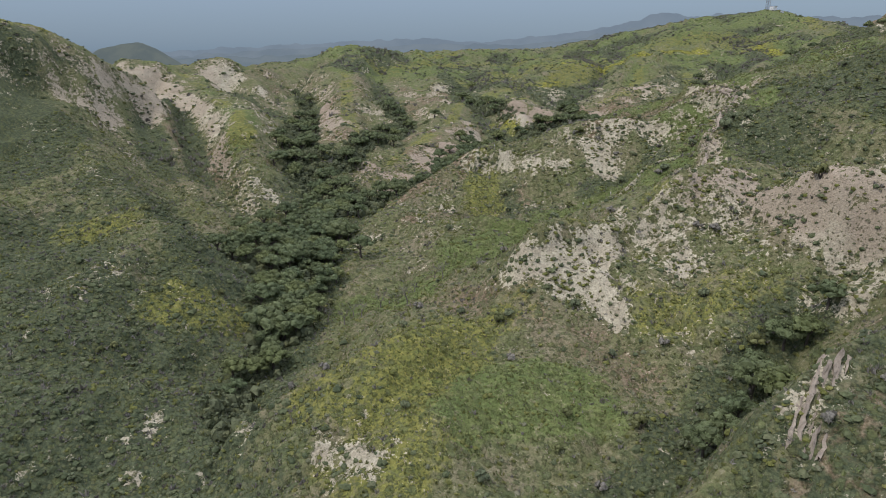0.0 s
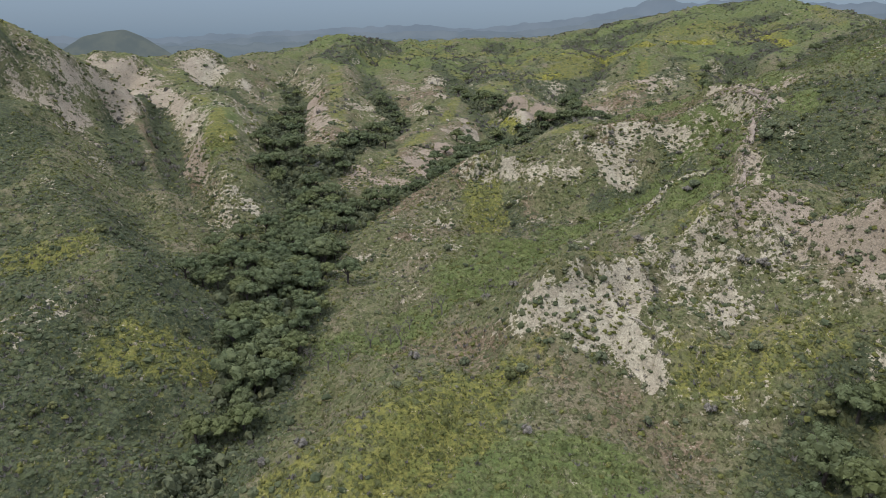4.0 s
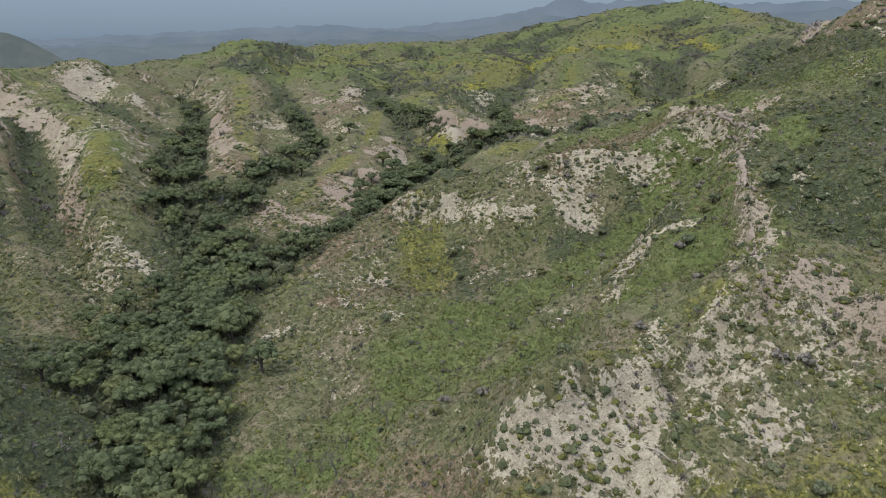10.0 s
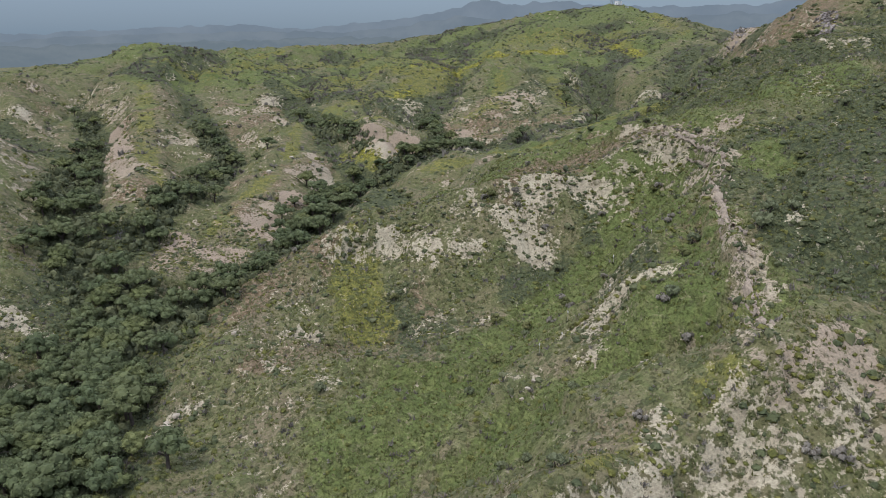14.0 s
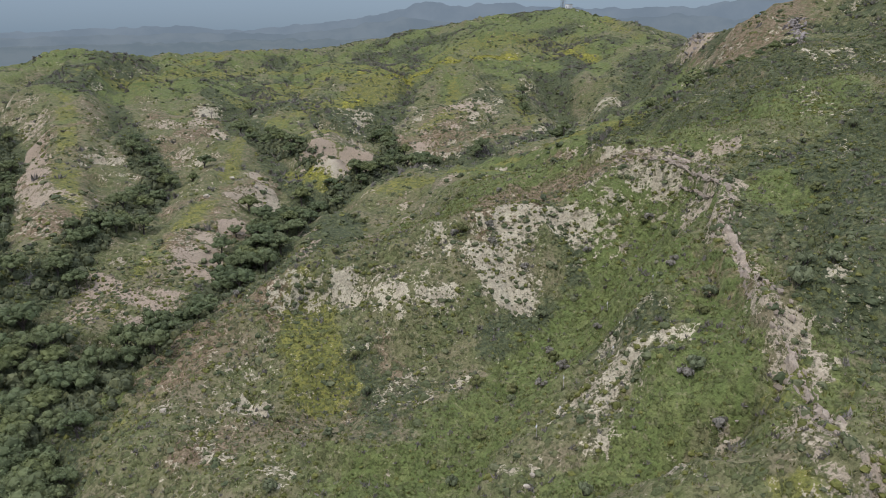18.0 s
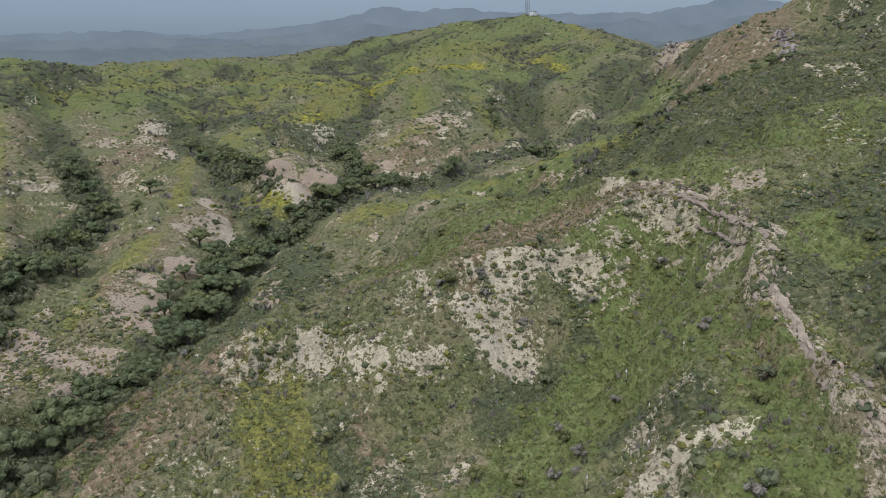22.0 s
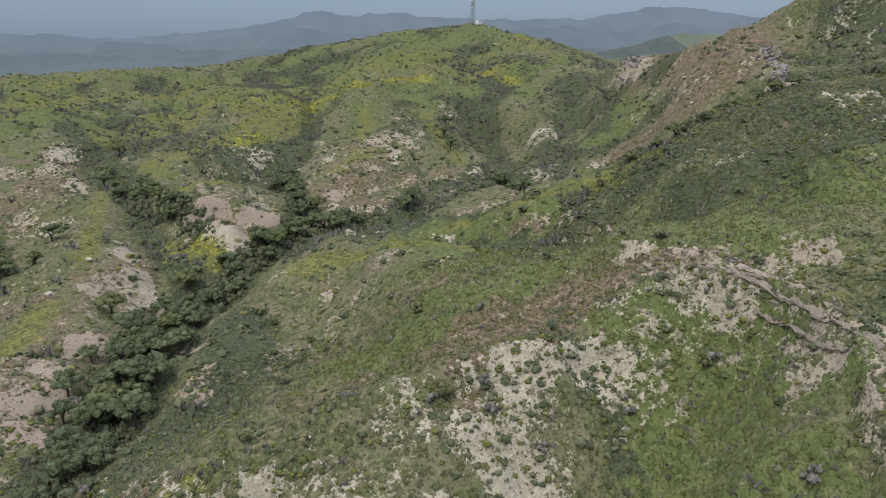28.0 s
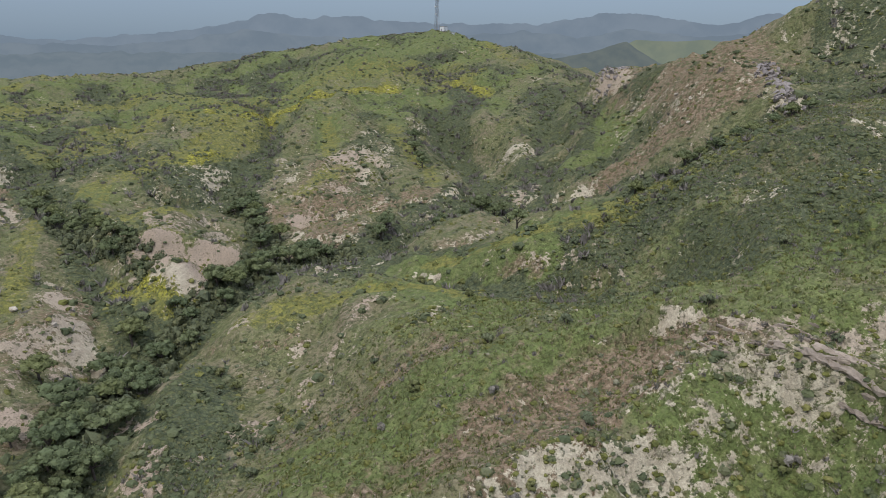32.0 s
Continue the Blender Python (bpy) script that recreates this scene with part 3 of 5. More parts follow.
zone(BARE, 0.75, 4, (-217, 410), (-205, 412))
zone(BARE, 0.70, 6, (-211, 395), (-191, 411))
zone(BARE, 0.80, 6, (-188, 401), (-166, 399))
zone(BARE, 0.80, 5, (-166, 370), (-124, 326))
zone(BARE, 0.90, 7, (-243, 541), (-200, 521))
zone(BARE, 0.80, 6, (-184, 511), (-140, 442))
zone(BARE, 1.00, 2.5, (-110, 192), (-103, 194), (-99, 203))
zone(BARE, 0.90, 2, (-163, 319), (-148, 292), (-127, 269))
zone(BARE, 0.80, 3, (-111, 164), (-106, 168))
zone(BARE, 0.80, 3, (-71, 143), (-68, 146))
zone(BARE, 0.90, 4, (-23, 124), (-15, 119))
zone(BARE, 0.80, 3, (-52, 132), (-45, 137))
zone(BARE, 1.15, 4, (27, 322), (39, 310), (52, 305))
zone(BARE, 1.20, 4, (59, 316), (67, 309))
zone(BARE, 1.10, 4, (74, 319), (86, 317))
zone(BARE, 1.20, 3, (89, 316), (88, 310))
zone(BARE, 1.20, 4, (64, 305), (71, 298))
zone(BARE, 1.10, 2.5, (3, 360), (16, 324))
zone(BARE, 1.00, 5, (-45, 364), (-41, 385), (-26, 372))
zone(BARE, 1.00, 5, (-21, 402), (-7, 392))
zone(BARE, 1.20, 5, (53, 512), (53, 484))
zone(BARE, 1.20, 5, (53, 484), (75, 492))
zone(BARE, 1.20, 4, (166, 623), (166, 578))
zone(BARE, 1.00, 4, (256, 568), (275, 576))
zone(BARE, 1.00, 2.5, (114, 329), (121, 314), (126, 299))
zone(BARE, 0.85, 3.5, (118, 297), (110, 268))
zone(BARE, 1.10, 3, (134, 296), (130, 277))
zone(BARE, 1.10, 1.8, (100, 258), (90, 235), (84, 219), (73, 204))
zone(BARE, 0.85, 3.5, (68, 198), (79, 195))
zone(BARE, 0.70, 8, (63, 194), (76, 192))
zone(BARE, 1.00, 4, (60, 251), (58, 238))
zone(BARE, 1.00, 3, (68, 247), (77, 242))
zone(BARE, 1.00, 4, (41, 238), (46, 233))
zone(BARE, 0.90, 3, (61, 225), (57, 211))
zone(BARE, 1.10, 3, (-3, 296), (2, 291))
zone(BARE, 0.90, 4, (-11, 286), (-6, 274))
zone(BARE, 0.90, 4, (1, 265), (5, 262))
zone(BARE, 0.80, 3, (34, 290), (43, 291))
zone(BARE, 0.80, 3, (37, 277), (51, 283))
zone(BARE, 1.10, 1.5, (-20, 293), (-16, 292))
zone(BARE, 0.90, 4, (174, 332), (186, 336))
zone(BARE, 0.90, 4, (160, 299), (157, 285))
zone(BARE, 1.00, 2.5, (115, 235), (116, 232))
zone(BARE, 0.90, 2, (99, 229), (101, 227))
zone(BARE, 1.30, 5, (50, 509), (55, 487))
zone(BARE, 1.20, 5, (59, 503), (72, 494))
zone(BARE, 1.20, 4, (174, 634), (164, 573))
zone(BARE, 0.80, 5, (136, 580), (147, 569))
zone(BARE, 0.90, 4, (101, 526), (111, 526))
zone(BARE, 1.40, 5, (212, 512), (230, 516))
zone(BARE, 1.10, 5, (268, 588), (276, 576))
zone(BARE, 0.90, 3, (259, 652), (251, 617))
zone(BARE, 0.90, 4, (246, 590), (240, 575))
zone(BARE, 1.30, 1.6, (123, 438), (125, 435))
zone(BARE, 0.80, 3, (97, 392), (108, 406))
zone(BARE, 1.00, 3, (115, 370), (116, 360))
zone(BARE, 1.20, 2, (64, 448), (67, 445))
zone(BARE, 0.80, 6, (18, 491), (24, 462))
zone(BARE, 1.20, 2.5, (26, 418), (34, 413))
zone(BARE, 1.20, 2, (46, 399), (57, 400), (70, 399))
zone(BARE, 1.20, 4, (26, 393), (40, 392))
zone(BARE, 0.75, 4, (284, 449), (259, 412))
zone(BARE, 1.10, 9, (343, 599), (340, 571))
zone(BARE, 1.10, 3, (216, 364), (210, 351))
zone(BARE, 1.00, 3, (175, 334), (179, 331))
zone(BARE, 0.95, 3, (110, 321), (114, 316))
zone(BARE, 0.95, 3, (117, 304), (119, 298))
zone(BARE, 1.20, 4, (89, 315), (96, 312))
zone(BARE, 0.90, 3, (174, 357), (171, 351))
# warm colour of some of that rock
zone(PINK, 0.9, 14, (120, 553), (144, 577), (179, 622))
zone(PINK, 1.0, 11, (54, 540), (73, 481))
zone(PINK, 0.9, 10, (-45, 361), (-16, 379))
zone(PINK, 0.7, 14, (-16, 398), (14, 491))
zone(PINK, 0.7, 14, (-46, 409), (-64, 460))
zone(PINK, 0.8, 10, (166, 626), (182, 602))
zone(PINK, 0.6, 5, (68, 197), (98, 192), (122, 172))
zone(PINK, 0.5, 6, (68, 200), (103, 262), (128, 304))
zone(PINK, 0.9, 8, (-144, 558), (-152, 567))
zone(PINK, 0.9, 24, (372, 612), (338, 594))
zone(PINK, 0.5, 12, (28, 387), (67, 398), (98, 419))
zone(PINK, 0.5, 12, (-122, 381), (-139, 398))
zone(PINK, 0.80, 6, (71, 195), (88, 197), (93, 178), (104, 168))
zone(PINK, 0.90, 9, (-98, 585), (-71, 464), (-42, 480))
zone(PINK, 0.90, 9, (-45, 364), (-41, 385), (-26, 372))
zone(PINK, 0.90, 9, (-21, 402), (-7, 392))
zone(PINK, 1.00, 4, (115, 235), (116, 232))
zone(PINK, 0.90, 10, (50, 509), (72, 494))
zone(PINK, 0.80, 6, (212, 512), (230, 516))
zone(PINK, 0.70, 5, (26, 418), (57, 400), (70, 399))
# fresh green
zone(LUSH, 0.85, 13, (98, 290), (73, 280), (40, 259), (10, 239))
zone(LUSH, 0.80, 10, (94, 253), (84, 238), (61, 229), (29, 220))
zone(LUSH, 0.75, 12, (5, 230), (-15, 210), (-30, 211))
zone(LUSH, 1.0, 13, (7, 137), (24, 138))
zone(LUSH, 0.80, 12, (268, 507), (300, 541), (313, 560))
zone(FLOWER, 0.52, 15, (0, 160), (-13, 134), (-8, 119))
zone(LUSH, 0.50, 80, (-60, 800), (62, 851), (213, 795), (311, 718))
zone(LUSH, 0.55, 30, (132, 422), (153, 383), (136, 389))
zone(LUSH, 0.45, 10, (-80, 189), (-97, 225), (-113, 247))
zone(LUSH, 0.60, 14, (-117, 396), (-123, 434))
zone(LUSH, 0.55, 25, (62, 354), (95, 378), (117, 411))
zone(LUSH, 0.60, 22, (119, 340), (145, 327), (167, 312))
zone(LUSH, 0.62, 70, (120, 780), (225, 835), (329, 858), (400, 900))
zone(LUSH, 0.50, 50, (0, 760), (80, 902), (200, 958))
zone(LUSH, 0.55, 10, (47, 489), (83, 477), (131, 508))
zone(LUSH, 0.60, 9, (78, 210), (91, 222), (104, 214))
zone(LUSH, 0.95, 9, (99, 303), (101, 289))
zone(LUSH, 0.85, 8, (85, 274), (95, 268))
zone(LUSH, 0.85, 7, (63, 234), (76, 228))
zone(LUSH, 1.00, 8, (-6, 145), (8, 146))
zone(LUSH, 0.95, 7, (4, 127), (11, 132))
zone(LUSH, 0.80, 8, (55, 371), (59, 333))
zone(LUSH, 0.60, 12, (111, 339), (129, 316))
zone(LUSH, 0.85, 8, (243, 507), (270, 510), (287, 508))
zone(LUSH, 0.80, 8, (103, 315), (111, 306), (113, 295))
# mustard in flower
zone(FLOWER, 0.64, 9, (66, 548), (56, 553), (49, 557))
zone(FLOWER, 0.64, 16, (98, 644), (120, 667), (144, 702))
zone(FLOWER, 0.80, 8, (93, 635), (100, 651))
zone(FLOWER, 0.64, 10, (-111, 397), (-117, 413))
zone(FLOWER, 0.68, 10, (-13, 136), (-2, 154), (8, 164))
zone(FLOWER, 0.68, 8, (17, 319), (19, 307), (17, 294))
zone(FLOWER, 1.0, 6, (44, 492), (48, 485))
zone(FLOWER, 1.0, 8, (125, 739), (162, 728), (210, 742))
zone(FLOWER, 0.52, 40, (135, 783), (262, 814), (333, 785))
zone(FLOWER, 0.56, 30, (40, 700), (90, 759))
zone(FLOWER, 0.72, 14, (128, 690), (144, 716))
zone(FLOWER, 0.75, 12, (304, 741), (351, 757))
zone(FLOWER, 0.65, 9, (40, 985), (100, 1028))
zone(FLOWER, 0.70, 8, (-20, 860), (40, 960))
zone(FLOWER, 0.60, 12, (402, 783), (422, 844))
zone(FLOWER, 0.50, 4, (59, 197), (62, 197))
zone(FLOWER, 0.50, 9, (17, 171), (6, 153), (-12, 132))
zone(FLOWER, 0.55, 6, (60, 552), (48, 544))
zone(FLOWER, 0.58, 30, (-61, 771), (20, 837), (115, 873))
zone(FLOWER, 0.60, 7, (-120, 399), (-121, 408))
zone(FLOWER, 0.85, 10, (140, 713), (161, 722))
zone(FLOWER, 0.95, 8, (181, 732), (230, 745), (270, 758))
zone(FLOWER, 0.90, 7, (87, 632), (105, 644))
zone(FLOWER, 0.80, 6, (38, 500), (50, 477))
zone(FLOWER, 1.00, 4, (66, 491), (71, 491))
zone(FLOWER, 0.90, 9, (321, 748), (329, 710))
zone(FLOWER, 0.75, 8, (100, 791), (113, 704))
zone(FLOWER, 0.70, 4, (16, 322), (14, 294))
zone(FLOWER, 0.70, 5, (22, 306), (24, 297))
zone(FLOWER, 0.66, 8, (-128, 232), (-113, 232))
zone(FLOWER, 0.62, 10, (-80, 193), (-66, 198))
zone(FLOWER, 0.62, 8, (-28, 138), (-17, 134))
# dry brown growth
zone(DRY, 0.70, 9, (166, 393), (185, 378), (210, 369))
zone(DRY, 0.60, 8, (-10, 282), (10, 281), (31, 294))
zone(DRY, 0.65, 10, (195, 352), (218, 342))
zone(DRY, 0.75, 12, (120, 556), (146, 584), (160, 614))
zone(DRY, 0.70, 12, (122, 535), (131, 495), (153, 505))
zone(DRY, 0.65, 10, (23, 490), (0, 454), (-16, 408))
zone(DRY, 0.65, 10, (12, 628), (-9, 653), (-30, 642))
zone(DRY, 0.60, 14, (-57, 427), (-71, 527), (-80, 592))
zone(DRY, 0.80, 6, (-22, 322), (-16, 308), (-8, 315))
zone(DRY, 0.65, 9, (5, 188), (-8, 199), (21, 168))
zone(DRY, 0.60, 12, (37, 158), (44, 151))
zone(DRY, 0.60, 8, (-11, 328), (-22, 306), (5, 322))
zone(DRY, 0.60, 7, (41, 337), (72, 335), (105, 330))
zone(DRY, 1.0, 27, (276, 447), (320, 510), (348, 573))
zone(DRY, 0.65, 10, (60, 92), (80, 97))
# left foreground: brown growth, also toned for the cloud shade lying there
zone(DRY, 0.55, 14, (-120, 150), (-79, 136), (-70, 110))
zone(DRY, 0.60, 12, (190, 380), (229, 368))
zone(DRY, 0.55, 10, (88, 376), (63, 380))
zone(DRY, 0.55, 9, (100, 259), (90, 246))
zone(DRY, 1.00, 14, (234, 464), (250, 450), (266, 435))
zone(DRY, 0.80, 5, (90, 322), (77, 320))
# dark brush; on the left and right slopes it carries cloud shade too
zone(BRUSH_SHADE, 0.60, 20, (345, 440), (310, 418), (265, 385))
zone(BRUSH_SHADE, 0.85, 17, (-75, 177), (-77, 215), (-82, 261))
zone(BRUSH_SHADE, 1.0, 13, (5, 709), (19, 670), (42, 655), (61, 646), (78, 633))
zone(BRUSH_SHADE, 1.0, 11, (90, 597), (100, 613), (108, 620))
zone(BRUSH_SHADE, 1.0, 9, (93, 582), (94, 582))
zone(BRUSH_SHADE, 0.80, 14, (180, 875), (131, 879), (150, 850))
zone(BRUSH_SHADE, 0.85, 6, (190, 386), (208, 380), (225, 372))
zone(BRUSH_SHADE, 0.85, 8, (296, 560), (328, 594), (328, 591))
zone(BRUSH_SHADE, 0.75, 14, (250, 640), (293, 680), (311, 707))
zone(BRUSH_SHADE, 0.85, 30, (134, 254), (150, 225), (190, 240), (230, 270))
zone(BRUSH_SHADE, 0.65, 14, (104, 215), (116, 250), (128, 271))
zone(BRUSH_SHADE, 0.75, 22, (155, 342), (210, 330), (260, 315))
# broad dark cover that also paints cloud shade over the left foreground
zone(BRUSH_SHADE, 1.0, 46, (-150, 165), (-105, 150), (-80, 105))
zone(BRUSH_SHADE, 0.45, 9, (9, 139), (22, 138))
zone(BRUSH_SHADE, 0.90, 28, (-200, 330), (-240, 380), (-220, 300))
zone(BRUSH_SHADE, 0.60, 20, (-133, 287), (-100, 242))
zone(BRUSH_SHADE, 0.75, 24, (-69, 169), (-100, 181), (-137, 231))
zone(BRUSH_SHADE, 0.55, 20, (171, 381), (201, 366), (240, 350))
zone(BRUSH_SHADE, 0.90, 16, (-52, 145), (-50, 201), (-50, 301), (-66, 350))
zone(BRUSH_SHADE, 0.85, 10, (-32, 337), (10, 400), (40, 459), (81, 475))
zone(BRUSH_SHADE, 0.85, 10, (-66, 350), (-77, 380), (-100, 520))
zone(BRUSH_SHADE, 0.75, 9, (30, 107), (63, 138), (80, 152))
zone(BRUSH_SHADE, 0.60, 18, (141, 402), (133, 444), (110, 470))
zone(BRUSH_SHADE, 0.60, 30, (20, 654), (50, 685), (91, 606))
zone(BRUSH_SHADE, 0.60, 26, (-80, 780), (-61, 828), (-99, 716))
zone(BRUSH_SHADE, 0.60, 22, (60, 97), (110, 110), (150, 122))
zone(BRUSH_SHADE, 0.55, 20, (332, 653), (309, 632))

zone(BRUSH_SHADE, 0.95, 12, (126, 257), (126, 245))
zone(BRUSH_SHADE, 0.95, 12, (100, 223), (100, 217))
zone(BRUSH_SHADE, 0.85, 14, (130, 264), (163, 276))
zone(BRUSH_SHADE, 0.70, 14, (158, 358), (158, 324))
zone(BRUSH_SHADE, 0.90, 10, (200, 358), (199, 341))
zone(BRUSH_SHADE, 0.85, 8, (209, 546), (172, 521))
zone(BRUSH_SHADE, 1.00, 8, (64, 629), (98, 617), (112, 628))
zone(BRUSH_SHADE, 0.90, 10, (8, 696), (40, 648))
zone(BRUSH_SHADE, 1.00, 8, (25, 622), (27, 553))
zone(BRUSH_SHADE, 0.90, 6, (181, 399), (194, 390), (249, 413))
zone(BRUSH_SHADE, 0.95, 18, (-206, 357), (-188, 342), (-178, 294))
zone(BRUSH_SHADE, 0.90, 14, (-135, 212), (-117, 189))

zone(BRUSH_SHADE, 0.60, 5, (88, 316), (89, 309))
zone(BRUSH_SHADE, 0.60, 5, (107, 306), (112, 297), (107, 282))
zone(BRUSH_SHADE, 0.55, 6, (91, 303), (100, 291))
zone(BRUSH_SHADE, 0.60, 6, (62, 289), (78, 294), (75, 233))
zone(BRUSH_SHADE, 0.55, 8, (27, 299), (30, 273), (34, 262))
zone(BRUSH_SHADE, 0.70, 12, (-94, 161), (-80, 173), (-64, 158))

# green and tan patches round the rock arch, on the right slope and over the uplands
zone(DRY, 0.95, 4, (68, 319), (93, 328), (109, 327), (118, 316))
zone(PINK, 0.80, 4, (93, 328), (109, 327), (118, 316), (126, 308))
zone(OVERGROWN, 0.22, 6, (105, 316), (116, 308), (119, 300))
zone(OVERGROWN, 0.22, 5, (90, 319), (99, 313))
zone(LUSH, 0.70, 4, (99, 320), (102, 311))
zone(LUSH, 0.72, 7, (106, 297), (108, 276))
zone(BARE, 0.80, 3, (110, 306), (116, 300))
zone(LUSH, 0.70, 6, (99, 288), (94, 271))
zone(LUSH, 0.80, 9, (68, 353), (83, 346), (102, 345))
zone(LUSH, 0.72, 7, (130, 305), (134, 296))
zone(BARE, 1.05, 5, (96, 309), (100, 297))
zone(DRY, 0.95, 9, (-17, 336), (-2, 351), (11, 322))
zone(LUSH, 0.90, 3.5, (-32, 318), (-24, 332), (-10, 345))
zone(BARE, 1.10, 4, (133, 299), (131, 278))
zone(PINK, 0.70, 5, (133, 299), (131, 278))
zone(BARE, 0.85, 4, (185, 345), (162, 295))
zone(BARE, 0.85, 4, (216, 365), (230, 338))
zone(BARE, 0.80, 3, (148, 277), (151, 271))
zone(LUSH, 0.80, 8, (120, 270), (122, 260))
zone(DRY, 0.85, 9, (161, 547), (196, 542))
zone(LUSH, 0.90, 9, (120, 448), (143, 403))
zone(BRUSH_SHADE, 1.00, 8, (15, 669), (62, 642))
zone(BRUSH_SHADE, 1.00, 6, (76, 602), (106, 638))
zone(BRUSH_SHADE, 1.00, 6, (138, 784), (177, 776))
zone(BRUSH_SHADE, 0.70, 12, (-32, 775), (32, 800))
zone(DRY, 0.85, 10, (104, 500), (158, 577))
zone(DRY, 0.85, 8, (-12, 593), (16, 623))
zone(BARE, 0.75, 5, (-5, 629), (16, 567))
zone(OVERGROWN, 0.35, 9, (-23, 596), (-14, 583))
zone(OVERGROWN, 0.35, 9, (-215, 403), (-192, 414))
zone(OVERGROWN, 0.35, 8, (-170, 430), (-100, 334))
zone(DRY, 0.60, 8, (-183, 476), (-100, 334))


def cover(kind, x, y):
    """Strength of a kind of cover at places of the plan."""
    wx = x + (fbm(x, y, 9, 3, 101) - 0.5) * 9 + (fbm(x, y, 2.5, 2, 103) - 0.5) * 3
    wy = y + (fbm(x, y, 9, 3, 107) - 0.5) * 9 + (fbm(x, y, 2.5, 2, 109) - 0.5) * 3
    v = np.zeros_like(x)
    thin = 0.60 if kind == BARE else 1.0
    for strength, radius, places in ZONES[kind]:
        xs, ys = [p[0] for p in places], [p[1] for p in places]
        reach = radius * 1.6 + 8
        near = (x > min(xs) - reach) & (x < max(xs) + reach) & (y > min(ys) - reach) & (y < max(ys) + reach)
        if near.any():
            d, _ = side_distance(places, wx[near], wy[near])
            v[near] = np.maximum(v[near], thin * strength * (1 - smooth(0.35, 1.55, np.abs(d) / radius)))
    return v


steep = np.hypot(np.gradient(MZ, axis=1) / np.gradient(GX)[None, :], np.gradient(MZ, axis=0) / np.gradient(GY)[:, None])
fields = [cover(k, MX, MY) for k in range(7)]
meadow = fields[LUSH].copy()
fields[BARE] = np.clip(fields[BARE] - fields[OVERGROWN], 0, 1.2)
spots = fbm(MX, MY, 26, 4, 121)
_, gully, _ = line_field(STREAMS, MX, MY)
_, ridge, along = line_field(CRESTS, MX, MY)
streak = value_noise(along / 2.6 + (fbm(MX, MY, 9, 2, 141) - 0.5) * 2, ridge / 26, 143)
facing = np.gradient(MZ, axis=0) / np.gradient(GY)[:, None]
across = smooth(300, 380, MY)
fall = ridge / (ridge + gully + 0.5)
spurs = smooth(340, 400, MY) * (1 - smooth(640, 740, MY)) * (1 - smooth(230, 270, MX))
uplands = smooth(640, 740, MY) * (1 - smooth(1000, 1100, MY))
flank = smooth(0.22, 0.42, fall) * (1 - smooth(0.72, 0.88, fall)) * smooth(-0.15, 0.4, facing)
tops = knolls(MX, MY)
patchy = smooth(0.35, 0.62, fbm(MX, MY, 15, 4, 171))
clumps = smooth(0.46, 0.60, fbm(MX, MY, 28, 4, 181))
planted = fields[FLOWER].copy()
# the rise past x = 100 also darkens the right slope for cloud shade
fields[BRUSH_SHADE] = np.clip(fields[BRUSH_SHADE] + 0.6 * across * (1 - 0.6 * uplands) * (1 - smooth(0.18, 0.42, knolls(MX, MY))) + (0.28 + 0.36 * smooth(100, 190, MX)) * smooth(0.5 - 0.08 * smooth(100, 190, MX), 0.75, fbm(MX, MY, 33, 4, 129)) + 0.55 * (1 - smooth(2, 15, gully)) * (0.4 + 0.6 * across) * (1 - uplands * (1 - clumps)), 0, 1)
fields[BARE] = np.clip(fields[BARE] * (0.72 + 0.5 * streak) + 0.18 * smooth(0.42, 0.75, spots) + 0.12 * smooth(0.6, 1.2, steep) + (0.10 + 0.16 * across) * smooth(0.15, 0.6, facing) * (0.4 + 1.2 * streak) - 0.3 * (1 - smooth(3, 14, gully)), 0, 1.2)
fields[BARE] = np.clip(fields[BARE] + spurs * flank * (0.05 + 0.30 * patchy), 0, 1.2)
fields[PINK] = np.clip(fields[PINK] + 0.55 * spurs * smooth(0.4, 0.6, fbm(MX, MY, 50, 2, 173)), 0, 1)
fields[BRUSH_SHADE] = np.clip(fields[BRUSH_SHADE] + (0.5 * spurs + 0.35 * uplands * clumps) * smooth(0.70, 0.9, fall) + 0.30 * uplands * (1 - smooth(0.15, 0.45, tops)) + 0.62 * uplands * clumps * smooth(0.25, 0.6, fall) + 0.30 * uplands * smooth(0.50, 0.62, fbm(MX, MY, 13, 3, 177)), 0, 1)
fields[BRUSH_SHADE] *= 1 - 0.75 * smooth(0.4, 0.9, meadow)
fields[LUSH] = np.clip(fields[LUSH] + 0.30 * smooth(0.5, 0.75, fbm(MX, MY, 40, 4, 123)) + 0.50 * uplands * smooth(0.38, 0.58, fbm(MX, MY, 37, 4, 183)) + 0.4 * spurs * (1 - smooth(0.15, 0.4, fall)), 0, 1)
fields[FLOWER] = np.clip(fields[FLOWER] + 0.30 * (1 - smooth(1, 8, ridge)) * smooth(0.4, 0.6, fbm(MX, MY, 30, 3, 133)) + 0.22 * smooth(0.52, 0.72, fbm(MX, MY, 24, 4, 135)) + 0.35 * spurs * (1 - smooth(0.1, 0.35, fall)) + 0.22 * uplands * smooth(0.4, 0.7, tops) * smooth(0.46, 0.64, fbm(MX, MY, 45, 3, 175)), 0, 1)
fields[FLOWER] = np.maximum(planted, np.minimum(fields[FLOWER], 0.64 - 0.12 * uplands))
fields[DRY] = np.clip(fields[DRY] * 0.85 + 0.34 * smooth(0.50, 0.74, fbm(MX, MY, 22, 4, 127)) + 0.30 * spurs * flank, 0, 1)
